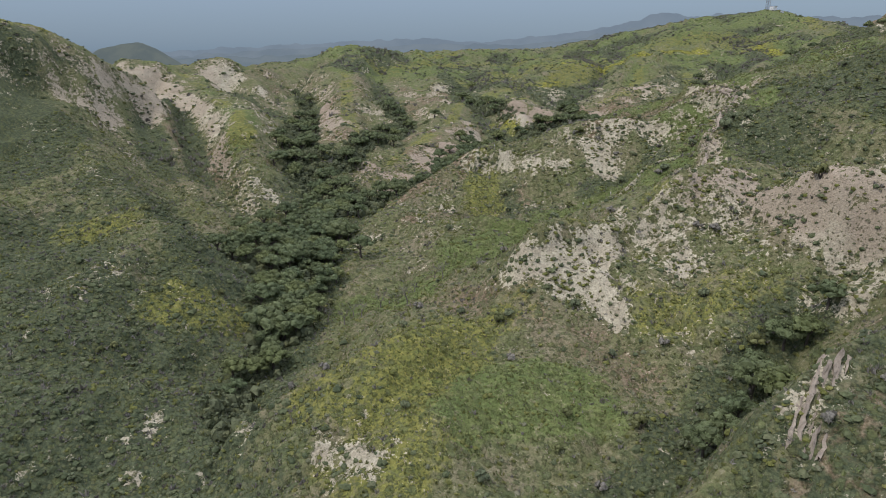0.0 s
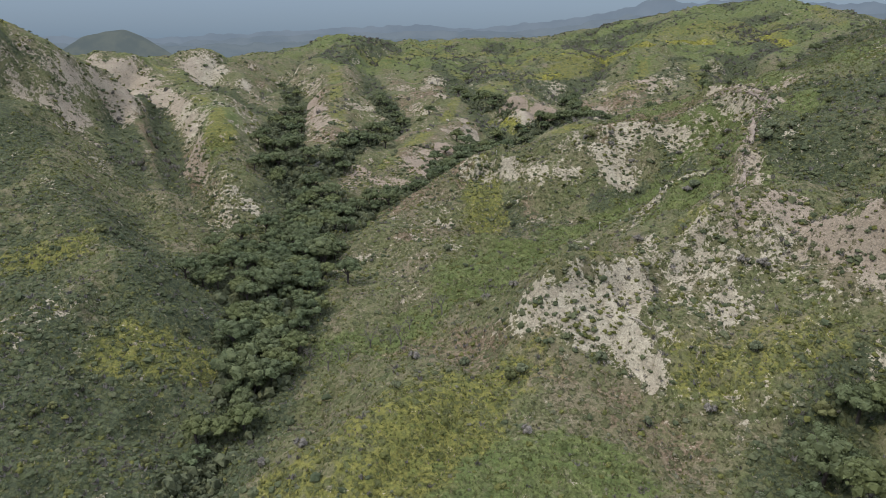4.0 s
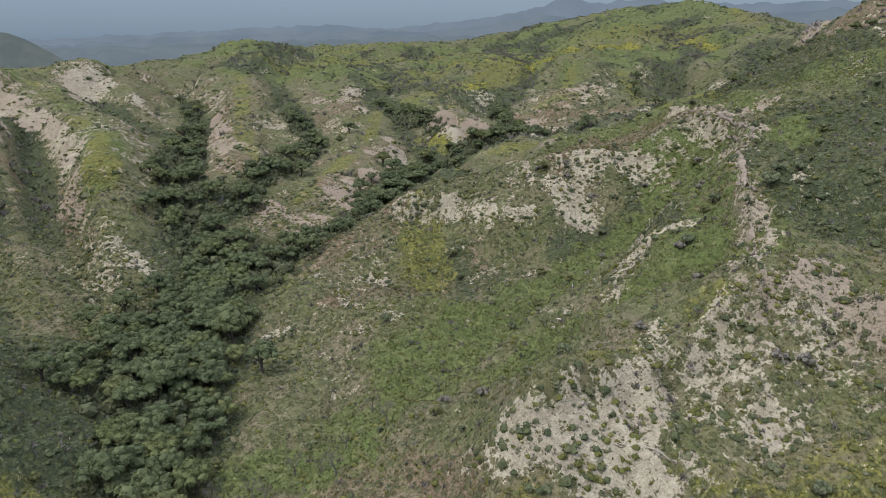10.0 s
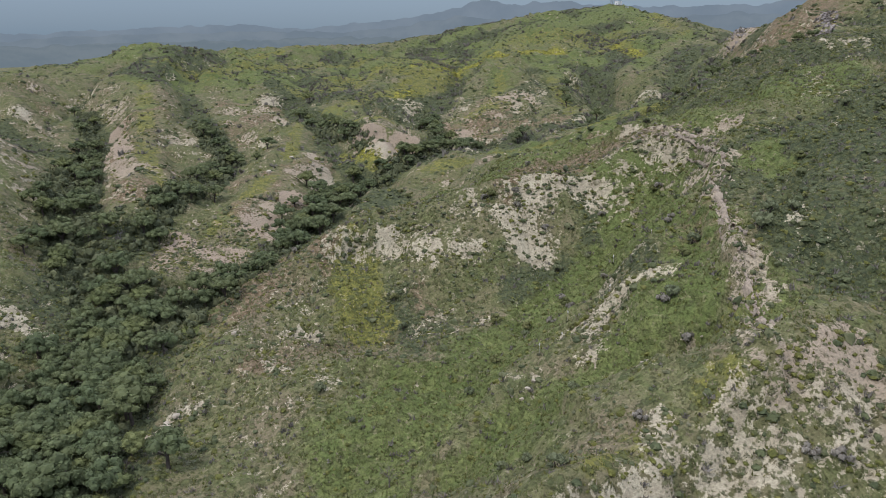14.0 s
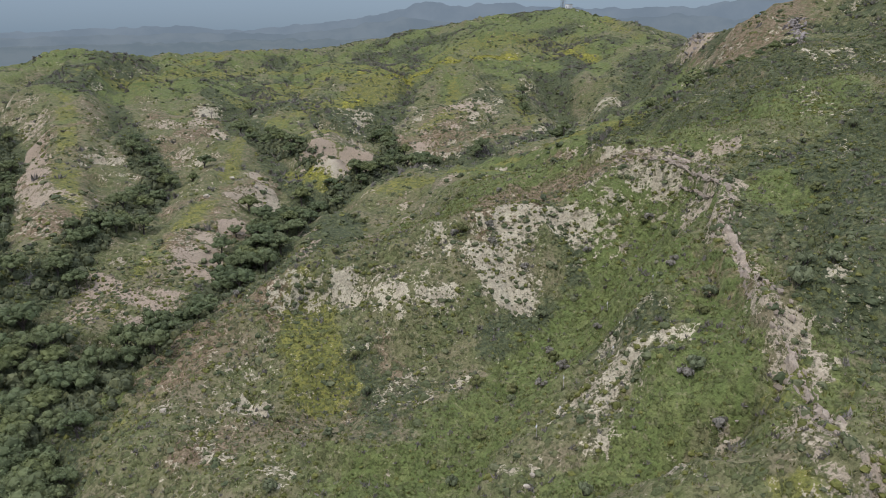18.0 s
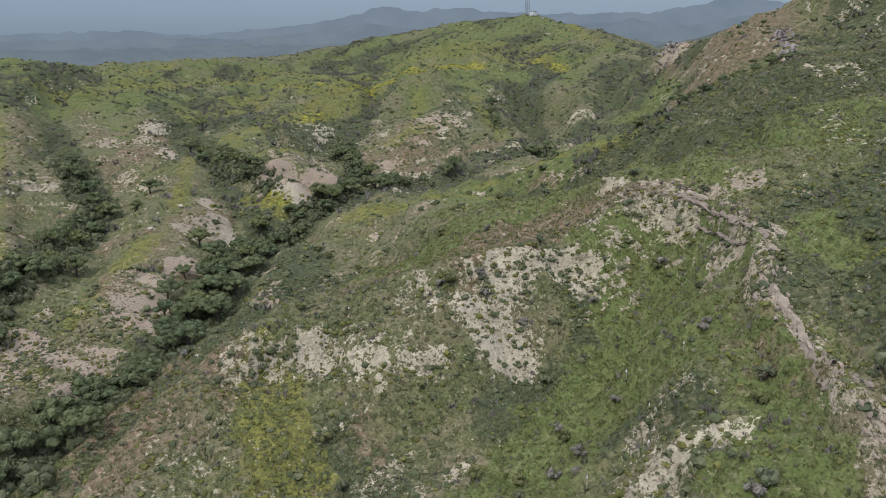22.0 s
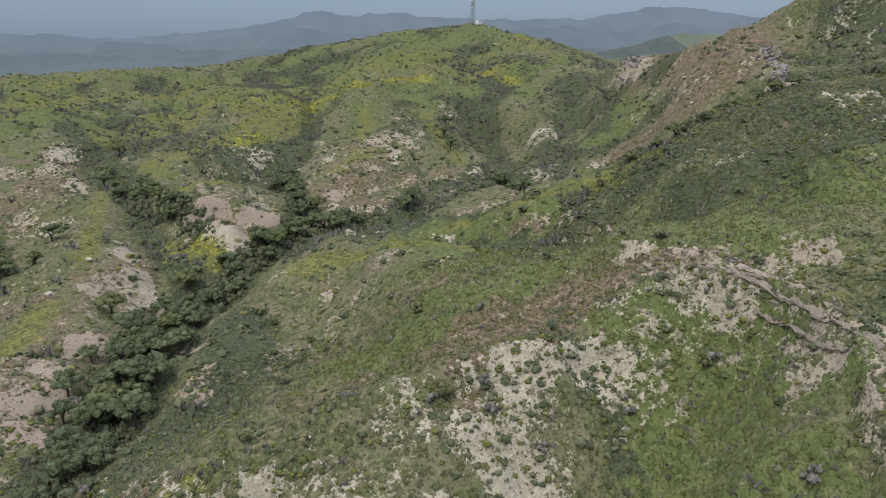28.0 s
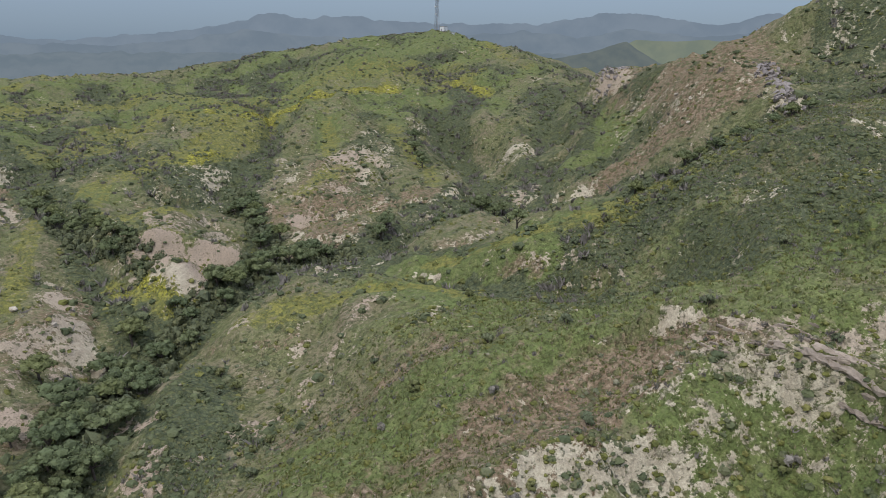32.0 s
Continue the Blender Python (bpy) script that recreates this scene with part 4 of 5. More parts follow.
for name, kinds in (("cover", (BARE, LUSH, FLOWER)), ("tint", (PINK, DRY, BRUSH_SHADE))):
    layer = ground_mesh.attributes.new(name, "FLOAT_COLOR", "POINT")
    data = np.ones((MX.size, 4), np.float32)
    for c, k in enumerate(kinds):
        data[:, c] = fields[k].ravel()
    layer.data.foreach_set("color", data.ravel())
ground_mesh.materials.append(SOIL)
ground = tagged(new("ground", ground_mesh), "hilly ground of pale soil, grass and low scrub", "ground", kind="structure")


def field(kind, x, y):
    i = np.clip(np.searchsorted(GX, x), 0, len(GX) - 1)
    j = np.clip(np.searchsorted(GY, y), 0, len(GY) - 1)
    return fields[kind][j, i]


# ---------------------------------------------------------------- far country


def far_range(name, label, material, distance, depth, places, rough, seed, foot=-7.0):
    """A far range round the drone's side of the country: places are (azimuth, degrees over level)."""
    az = np.linspace(places[0][0], places[-1][0], int((places[-1][0] - places[0][0]) * 7) + 2)
    el = np.interp(az, [p[0] for p in places], [p[1] for p in places])
    el = el + (fbm(az * 10, az * 0 + seed, 9, 4, seed) - 0.5) * rough
    rows, verts = 9, []
    for k in range(rows):
        u = k / (rows - 1)
        d = distance + depth * u
        rise = foot + (el - foot) * np.sin(u * math.pi / 2) ** 0.8
        rise = rise + (fbm(az * 14, az * 0 + k * 2.2, 5, 3, seed + 3) - 0.5) * rough * 1.5 * math.sin(math.pi * u)
        a = np.radians(az)
        verts.append(np.stack([np.sin(a) * d, 120 + np.cos(a) * d, 12 + np.tan(np.radians(rise)) * d], 1))
    n = len(az)
    base = (np.arange(rows - 1)[:, None] * n + np.arange(n - 1)[None, :]).ravel()
    me = mesh_from(name, np.concatenate(verts), np.stack([base, base + 1, base + n + 1, base + n], 1))
    me.materials.append(material)
    return tagged(new(name, me), label, "mountains", kind="structure")


# glowing colours that already hold the air's haze; these ranges take no light
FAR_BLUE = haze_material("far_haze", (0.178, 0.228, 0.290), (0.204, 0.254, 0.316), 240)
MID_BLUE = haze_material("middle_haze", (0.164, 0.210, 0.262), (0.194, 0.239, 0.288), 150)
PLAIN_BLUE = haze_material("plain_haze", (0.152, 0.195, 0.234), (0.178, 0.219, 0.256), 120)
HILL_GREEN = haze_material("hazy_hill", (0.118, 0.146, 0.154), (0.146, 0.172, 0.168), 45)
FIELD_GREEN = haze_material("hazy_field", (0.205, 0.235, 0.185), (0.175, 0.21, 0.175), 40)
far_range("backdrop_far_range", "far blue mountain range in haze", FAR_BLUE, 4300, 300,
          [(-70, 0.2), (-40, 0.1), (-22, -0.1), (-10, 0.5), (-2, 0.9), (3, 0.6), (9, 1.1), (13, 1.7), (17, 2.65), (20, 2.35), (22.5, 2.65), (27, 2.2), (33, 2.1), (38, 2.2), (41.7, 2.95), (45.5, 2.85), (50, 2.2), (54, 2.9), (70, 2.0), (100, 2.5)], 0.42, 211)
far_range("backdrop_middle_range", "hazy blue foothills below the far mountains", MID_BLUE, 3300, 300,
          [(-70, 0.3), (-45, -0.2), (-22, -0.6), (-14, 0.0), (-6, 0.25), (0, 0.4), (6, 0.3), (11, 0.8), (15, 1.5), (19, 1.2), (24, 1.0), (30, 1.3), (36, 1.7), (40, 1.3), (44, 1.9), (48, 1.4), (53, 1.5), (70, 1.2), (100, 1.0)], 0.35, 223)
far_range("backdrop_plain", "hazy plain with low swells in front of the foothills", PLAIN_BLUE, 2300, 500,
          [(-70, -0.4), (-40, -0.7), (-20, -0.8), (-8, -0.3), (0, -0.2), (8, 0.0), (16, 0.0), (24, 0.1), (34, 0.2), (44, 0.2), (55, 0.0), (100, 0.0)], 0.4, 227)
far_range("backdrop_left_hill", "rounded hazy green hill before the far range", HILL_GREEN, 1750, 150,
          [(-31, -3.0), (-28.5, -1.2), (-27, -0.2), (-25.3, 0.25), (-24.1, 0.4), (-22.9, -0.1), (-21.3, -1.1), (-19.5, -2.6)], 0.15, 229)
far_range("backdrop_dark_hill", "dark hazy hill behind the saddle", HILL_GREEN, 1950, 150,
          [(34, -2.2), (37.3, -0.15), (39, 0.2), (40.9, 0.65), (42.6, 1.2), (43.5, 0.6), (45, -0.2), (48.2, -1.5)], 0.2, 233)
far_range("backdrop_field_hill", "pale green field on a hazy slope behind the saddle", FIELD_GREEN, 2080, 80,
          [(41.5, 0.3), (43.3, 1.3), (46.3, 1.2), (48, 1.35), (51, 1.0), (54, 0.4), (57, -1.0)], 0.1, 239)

# ---------------------------------------------------------------- plants
RNG = np.random.RandomState(7)


def ico(level):
    p = (1 + 5 ** 0.5) / 2
    v = [Vector(c).normalized() for c in ((-1, p, 0), (1, p, 0), (-1, -p, 0), (1, -p, 0), (0, -1, p), (0, 1, p), (0, -1, -p), (0, 1, -p), (p, 0, -1), (p, 0, 1), (-p, 0, -1), (-p, 0, 1))]
    f = [(0, 11, 5), (0, 5, 1), (0, 1, 7), (0, 7, 10), (0, 10, 11), (1, 5, 9), (5, 11, 4), (11, 10, 2), (10, 7, 6), (7, 1, 8), (3, 9, 4), (3, 4, 2), (3, 2, 6), (3, 6, 8), (3, 8, 9), (4, 9, 5), (2, 4, 11), (6, 2, 10), (8, 6, 7), (9, 8, 1)]
    for _ in range(level):
        mid, nf = {}, []

        def half(a, b):
            k = (min(a, b), max(a, b))
            if k not in mid:
                v.append(((v[a] + v[b]) / 2).normalized())
                mid[k] = len(v) - 1
            return mid[k]

        for a, b, c in f:
            x, y, z = half(a, b), half(b, c), half(c, a)
            nf += [(a, x, z), (b, y, x), (c, z, y), (x, y, z)]
        f = nf
    return np.array([tuple(c) for c in v]), np.array(f)


ICO = [ico(k) for k in range(3)]


def unit(rng, n, flat=0.0):
    d = rng.normal(size=(n, 3))
    d[:, 2] = np.abs(d[:, 2]) * (1 - flat) + d[:, 2] * flat
    return d / np.linalg.norm(d, axis=1)[:, None]


def flakes(rng, centre, size, n, outward, loose=0.55):
    """n small leaf sprays: triangles of about that size at the centres, that face outward more or less."""
    face = outward + rng.normal(0, loose, (n, 3))
    face /= np.linalg.norm(face, axis=1)[:, None]
    a = np.cross(face, rng.normal(size=(n, 3)))
    a /= np.linalg.norm(a, axis=1)[:, None]
    b = np.cross(face, a) * 0.85 - a * 0.4
    s = size * rng.uniform(0.6, 1.4, (n, 1))
    v = np.stack([centre + a * s, centre + b * s, centre - (a + b) * s * 0.6], 1).reshape(-1, 3)
    return v, np.arange(n * 3).reshape(n, 3)


def clump(seed, level, jitter, leaves, leaf, squash=0.75):
    """A bush of radius one: an uneven lump with leaf sprays that stand out of it."""
    rng = np.random.RandomState(seed)
    v, f = ICO[level]
    keep = v[f].mean(1)[:, 2] > -0.35
    v = v * (0.78 + rng.uniform(-jitter, jitter, (len(v), 1)))
    way = unit(rng, leaves, 0.25)
    c = way * rng.uniform(0.62, 1.08, (leaves, 1))
    fv, ff = flakes(rng, c, leaf, leaves, way)
    out = np.concatenate([v, fv])
    out[:, 2] = out[:, 2] * squash + 0.25
    return out, np.concatenate([f[keep], ff + len(v)])


def tuft(seed, blades):
    """A low tussock of upright blades."""
    rng = np.random.RandomState(seed)
    a = rng.uniform(0, 6.283, blades)
    r = rng.uniform(0, 0.7, blades)
    root = np.stack([np.cos(a) * r, np.sin(a) * r, np.zeros(blades)], 1)
    lean = rng.normal(0, 0.45, (blades, 3))
    lean[:, 2] = rng.uniform(0.6, 1.2, blades)
    side = np.stack([-np.sin(a * 3), np.cos(a * 3), np.zeros(blades)], 1) * 0.26
    v = np.stack([root - side, root + side, root + lean], 1).reshape(-1, 3)
    return v, np.arange(blades * 3).reshape(blades, 3)


def in_view_country(x, y):
    """The wedge of country that lies before the drone's way."""
    left = x > -0.66 * y - 12
    right = np.where(y < 250, x < 0.66 * y + 14, x < 180 + (y - 250) * 1.9)
    return left & right & (y > 62)


def spread(name, label, category, material, templates, count, low, high, chance, box, sink=0.28, tall=1.0, flat_shade=True):
    """ONE joined mesh of very many small plants."""
    x0, y0, x1, y1 = box
    x, y = RNG.uniform(x0, x1, count), RNG.uniform(y0, y1, count)
    ok = in_view_country(x, y)
    x, y = x[ok], y[ok]
    ok = RNG.uniform(0, 1, len(x)) < chance(x, y)
    x, y = x[ok], y[ok]
    size = low + (high - low) * RNG.beta(1.3, 3.0, len(x))
    z = ground_z(x, y) - sink * size
    turn = RNG.uniform(0, 6.283, len(x))
    which = RNG.randint(0, len(templates), len(x))
    verts, faces, start = [], [], 0
    for k, (tv, tf) in enumerate(templates):
        m = which == k
        n = int(m.sum())
        if not n:
            continue
        c, s, r = np.cos(turn[m])[:, None], np.sin(turn[m])[:, None], size[m][:, None]
        stretch = RNG.uniform(0.8, 1.25, (n, 3))
        vx, vy, vz = tv[None, :, 0] * stretch[:, :1], tv[None, :, 1] * stretch[:, 1:2], tv[None, :, 2] * stretch[:, 2:] * tall
        p = np.stack([x[m][:, None] + (vx * c - vy * s) * r, y[m][:, None] + (vx * s + vy * c) * r, z[m][:, None] + vz * r], 2)
        verts.append(p.reshape(-1, 3))
        faces.append((tf[None] + (np.arange(n) * len(tv))[:, None, None] + start).reshape(-1, 3))
        start += n * len(tv)
    me = mesh_from(name, np.concatenate(verts), np.concatenate(faces), not flat_shade)
    me.materials.append(material)
    return tagged(new(name, me), label, category, kind="stuff")


SMALL = [clump(300 + k, 0, 0.28, 16, 0.29, 0.75) for k in range(10)]
FAR = [clump(320 + k, 0, 0.32, 5, 0.50, 0.72) for k in range(10)]
MEDIUM = [clump(340 + k, 0, 0.26, 34, 0.24) for k in range(6)]
TUFTS = [tuft(380 + k, 4) for k in range(8)]
TWIGGY = [tuft(400 + k, 16) for k in range(6)]

SAGE = leaf_material("sage", (0.112, 0.122, 0.066), (0.150, 0.154, 0.086), (0.190, 0.182, 0.115))
SCRUB = leaf_material("dark_scrub", (0.076, 0.094, 0.046), (0.104, 0.120, 0.056), (0.140, 0.148, 0.076))
OLIVE = leaf_material("olive_scrub", (0.100, 0.108, 0.032), (0.145, 0.150, 0.042), (0.185, 0.180, 0.060))
GRASS = leaf_material("green_grass", (0.114, 0.140, 0.048), (0.152, 0.172, 0.062), (0.226, 0.208, 0.110))
STRAW = leaf_material("straw", (0.210, 0.185, 0.118), (0.310, 0.275, 0.190), (0.160, 0.130, 0.082))
GREY_TWIGS = leaf_material("grey_twigs", (0.160, 0.146, 0.120), (0.200, 0.184, 0.155), (0.125, 0.118, 0.095))
MUSTARD = leaf_material("mustard", (0.190, 0.198, 0.042), (0.320, 0.300, 0.046), (0.130, 0.150, 0.042))

NEAR = (-200, 62, 330, 400)
BACK = (-330, 380, 520, 1080)


def lumpy(x, y, size, seed, a=0.45, b=0.62):
    return smooth(a, b, fbm(x, y, size, 3, seed))


spread("dark_scrub", "dark green chaparral scrub over the slopes", "scrub", SCRUB, SMALL, 64000, 0.35, 1.7,
       lambda x, y: 0.02 + 0.62 * field(BRUSH_SHADE, x, y) + 0.06 * lumpy(x, y, 8, 501) + 0.46 * smooth(0.3, 0.5, field(BARE, x, y)) * lumpy(x, y, 7, 503, np.where(x < -70, 0.2, 0.36), np.where(x < -70, 0.4, 0.56)) - 0.25 * field(LUSH, x, y), NEAR)
spread("olive_scrub", "olive green low scrub dotted over pale ground", "scrub", OLIVE, SMALL, 78000, 0.3, 1.25,
       lambda x, y: 0.06 + 0.50 * smooth(0.25, 0.5, field(BARE, x, y)) * lumpy(x, y, 6, 511, 0.36, 0.58) + 0.14 * lumpy(x, y, 11, 513), NEAR)
spread("sage_scrub", "grey-green sage scrub on the slopes", "scrub", SAGE, SMALL, 52000, 0.25, 1.0,
       lambda x, y: (0.06 + 0.22 * lumpy(x, y, 13, 521)) * (1 - 0.7 * field(LUSH, x, y)), NEAR)
spread("grass_tufts", "fresh green grass tufts", "grass", GRASS, TUFTS, 240000, 0.3, 0.8,
       lambda x, y: 0.10 + 0.75 * field(LUSH, x, y) + 0.10 * lumpy(x, y, 9, 531) - 0.5 * smooth(0.5, 0.8, field(BARE, x, y)), NEAR, 0.05)
spread("straw_tufts", "dry straw-coloured grass tufts", "grass", STRAW, TUFTS, 240000, 0.25, 0.75,
       lambda x, y: (0.14 + 0.40 * field(DRY, x, y) + 0.15 * lumpy(x, y, 7, 541)) * (1 - 0.85 * np.maximum(field(BRUSH_SHADE, x, y), np.maximum(field(LUSH, x, y), field(FLOWER, x, y)))), NEAR, 0.05)
spread("spring_growth", "yellow-green spring growth over the slopes", "grass", OLIVE, TUFTS, 200000, 0.3, 0.8,
       lambda x, y: 0.05 + 0.50 * field(FLOWER, x, y) + 0.12 * lumpy(x, y, 10, 543), NEAR, 0.05)
# thicker at the left foreground, where its grey also imitates cloud shade
spread("grey_brush", "grey leafless twiggy brush", "brush", GREY_TWIGS, TWIGGY, 60000, 0.4, 1.3,
       lambda x, y: 0.04 + 0.22 * lumpy(x, y, 12, 551, 0.52, 0.7) + 0.16 * field(BRUSH_SHADE, x, y) + 0.2 * (x < -50) * (y < 190), NEAR)
spread("far_dark_scrub", "dark scrub dotted over the far slopes", "scrub", SCRUB, FAR, 68000, 0.5, 2.6,
       lambda x, y: 0.02 + 0.42 * field(BRUSH_SHADE, x, y) + 0.08 * lumpy(x, y, 20, 561) + 0.22 * smooth(0.3, 0.5, field(BARE, x, y)) * lumpy(x, y, 9, 563, 0.4, 0.6), BACK)
spread("far_olive_scrub", "olive scrub dotted over the far slopes", "scrub", OLIVE, FAR, 44000, 0.5, 1.7,
       lambda x, y: 0.07 + 0.14 * lumpy(x, y, 18, 571) + 0.38 * smooth(0.3, 0.6, field(BARE, x, y)), BACK)
spread("far_grey_brush", "grey leafless brush in the far ravines", "brush", GREY_TWIGS, TWIGGY, 60000, 1.0, 3.6,
       lambda x, y: 0.02 + 0.34 * smooth(0.45, 0.85, field(BRUSH_SHADE, x, y)) * lumpy(x, y, 24, 575, 0.36, 0.5) * (1 + 0.6 * smooth(640, 720, y)), BACK)
spread("far_sage_scrub", "grey-green sage scrub over the far slopes", "scrub", SAGE, FAR, 50000, 0.5, 1.6,
       lambda x, y: 0.03 + 0.14 * lumpy(x, y, 25, 581), BACK)
spread("mustard_flowers", "yellow mustard in flower", "flowers", MUSTARD, TUFTS, 160000, 0.5, 1.2,
       lambda x, y: smooth(0.72, 0.95, field(FLOWER, x, y)) * 0.85, (-100, 440, 440, 1060), 0.05)


WOODS = [(9, ((-40, 318), (-36, 334), (-22, 350))), (9, ((-50, 196), (-52, 228))), (16, ((-56, 244), (-60, 290))), (12, ((-51, 312), (-54, 345))), (11, ((-65, 350), (-82, 400), (-95, 460), (-102, 540))), (7, ((-40, 332), (-4, 366), (12, 402), (40, 455))),
         (7, ((40, 455), (85, 490), (120, 500))), (7, ((-56, 385), (-38, 440), (-28, 500), (-45, 580))), (6, ((-52, 150), (-51, 205))), (5, ((48, 500), (24, 555))), (5, ((98, 530), (104, 590))), (5, ((-102, 540), (-125, 640)))]


def woods(x, y):
    v = np.zeros_like(x)
    for half, line in WOODS:
        v = np.maximum(v, 1 - smooth(0.6, 1.25, np.abs(side_distance(line, x, y)[0]) / half))
    return v


OAK_FILL = leaf_material("oak_thicket_leaves", (0.088, 0.102, 0.055), (0.114, 0.126, 0.064), (0.142, 0.150, 0.070))
spread("oak_thicket", "dense oak thicket filling the canyon bottom", "thicket", OAK_FILL, MEDIUM, 95000, 1.0, 3.2, lambda x, y: 0.40 * woods(x, y), (-160, 140, 140, 660), 0.0, 1.5)


def part(name, me, material, parent, label=""):
    ob = new(name, me)
    if material and not me.materials:
        me.materials.append(material)
    ob.parent = parent
    if label:
        ob["label"] = label
    return ob


def tube(points, radii, sides=6):
    """A tapered limb through the points."""
    verts, faces = [], []
    for k, (p, r) in enumerate(zip(points, radii)):
        a = Vector(points[min(k + 1, len(points) - 1)]) - Vector(points[max(k - 1, 0)])
        a = a.normalized() if a.length else Vector((0, 0, 1))
        u = a.orthogonal().normalized()
        w = a.cross(u)
        for s in range(sides):
            t = s / sides * 2 * math.pi
            verts.append(tuple(Vector(p) + (u * math.cos(t) + w * math.sin(t)) * r))
    for k in range(len(points) - 1):
        for s in range(sides):
            a, b = k * sides + s, k * sides + (s + 1) % sides
            faces.append((a, b, b + sides, a + sides))
    return verts, faces


def join_tubes(name, tubes):
    verts, faces = [], []
    for v, f in tubes:
        n = len(verts)
        verts += v
        faces += [tuple(i + n for i in q) for q in f]
    return mesh_from(name, verts, faces)


def limbs(rng, height, spread_out, count):
    """Trunk and limbs of a tree."""
    bend = rng.normal(0, 0.25, 2)
    trunk = [(0, 0, -0.6), (bend[0] * 0.4, bend[1] * 0.4, height * 0.25), (bend[0], bend[1], height * 0.5)]
    r = 0.045 * height
    out = [tube(trunk, (r * 1.2, r, r * 0.75), 7)]
    for k in range(count):
        a = k / count * 6.283 + rng.uniform(-0.4, 0.4)
        reach = spread_out * rng.uniform(0.5, 0.85)
        z0, z1 = height * rng.uniform(0.3, 0.48), height * rng.uniform(0.65, 0.9)
        p0 = (bend[0] * 0.7, bend[1] * 0.7, z0)
        p1 = (math.cos(a) * reach * 0.5, math.sin(a) * reach * 0.5, (z0 + z1) / 2 + 0.3)
        p2 = (math.cos(a) * reach, math.sin(a) * reach, z1)
        out.append(tube((p0, p1, p2), (r * 0.55, r * 0.38, r * 0.12), 5))
    return out


def oak(seed, height, wide, leaves):
    """A broad oak: trunk with limbs, and a crown of many clumps and leaf sprays."""
    rng = np.random.RandomState(seed)
    thing = new("oak_tree")
    part("trunk", join_tubes("oak_trunk", limbs(rng, height, wide, 5)), BARK, thing, "dark rough oak trunk with limbs")
    verts, faces, n = [], [], 0
    lumps = 24
    centres = unit(rng, lumps, 0.35) * np.array([wide, wide * rng.uniform(0.8, 1.0), height * 0.40]) * rng.uniform(0.35, 0.90, (lumps, 1))
    centres[:, 2] += height * 0.60
    for c in centres:
        r = rng.uniform(0.24, 0.40) * wide
        v, f = clump(rng.randint(1 << 30), 0, 0.16, 56, 0.19, 0.85)
        verts.append(v * r + c)
        faces.append(f + n)
        n += len(v)
    me = mesh_from("oak_crown", np.concatenate(verts), np.concatenate(faces), False)
    part("crown", me, leaves, thing, "dense dark green oak leaves")
    return tagged(thing, "broad evergreen oak with a dense dark crown", "tree", "canyon oaks")


def shrub(seed, material, label, round_top=0.95):
    rng = np.random.RandomState(seed)
    thing = new("shrub")
    stems = [tube(((0, 0, -0.3), (math.cos(a) * 0.25, math.sin(a) * 0.25, 0.4), (math.cos(a) * 0.55, math.sin(a) * 0.55, 0.8)), (0.06, 0.05, 0.02), 4) for a in (0.3, 1.9, 3.4, 5.0)]
    part("woody_base", join_tubes("shrub_base", stems), BARK, thing)
    verts, faces, n = [], [], 0
    for c in unit(rng, 9, 0.2) * np.array([0.62, 0.62, 0.55]):
        v, f = clump(rng.randint(1 << 30), 0, 0.28, 26, 0.24, round_top)
        verts.append(v * rng.uniform(0.34, 0.52) + c + np.array([0, 0, 0.42]))
        faces.append(f + n)
        n += len(v)
    part("foliage", mesh_from("shrub_foliage", np.concatenate(verts), np.concatenate(faces), False), material, thing)
    return tagged(thing, label, "shrub", "large shrubs of the slopes")


def bare_tree(seed, height, material, label):
    """A leafless tree: trunk and branching limbs, each main branch a part."""
    rng = np.random.RandomState(seed)
    thing = new("bare_tree")
    trunk = [(0, 0, -0.5), (rng.normal(0, 0.1), rng.normal(0, 0.1), height * 0.22), (rng.normal(0, 0.3), rng.normal(0, 0.3), height * 0.42)]
    part("trunk", join_tubes("bare_trunk", [tube(trunk, (0.24, 0.19, 0.13), 6)]), material, thing)

    def grow(start, way, size, radius, depth, out):
        mid = start + way * size * 0.5 + Vector(rng.normal(0, 0.06 * size, 3))
        end = start + way * size + Vector(rng.normal(0, 0.08 * size, 3))
        out.append(tube((start, mid, end), (radius, radius * 0.75, radius * 0.4), 4 if depth else 3))
        if depth:
            for _ in range(4):
                turn = (way + Vector(rng.normal(0, 0.55, 3)) + Vector((0, 0, 0.15))).normalized()
                grow(start.lerp(end, rng.uniform(0.45, 1.0)), turn, size * rng.uniform(0.5, 0.75), radius * 0.5, depth - 1, out)

    for k in range(4):
        a = k / 4 * 6.283 + rng.uniform(-0.5, 0.5)
        out = []
        grow(Vector(trunk[1]).lerp(Vector(trunk[2]), rng.uniform(0.2, 1.0)), Vector((math.cos(a) * 0.6, math.sin(a) * 0.6, 0.9)).normalized(), height * 0.34, 0.085, 3, out)
        part("branch", join_tubes("bare_branch", out), material, thing)
    return tagged(thing, label, "tree", "leafless trees")


def stand(thing, x, y, size=1.0, turn=None, sink=0.0):
    """Set a thing, or a copy of one, on the ground."""
    z = float(ground_z(x, y)) - sink
    turn = RNG.uniform(0, 360) if turn is None else turn
    return pose(x, y, z, 0, 0, turn) @ Matrix.Diagonal((size, size, size * RNG.uniform(0.9, 1.1), 1))


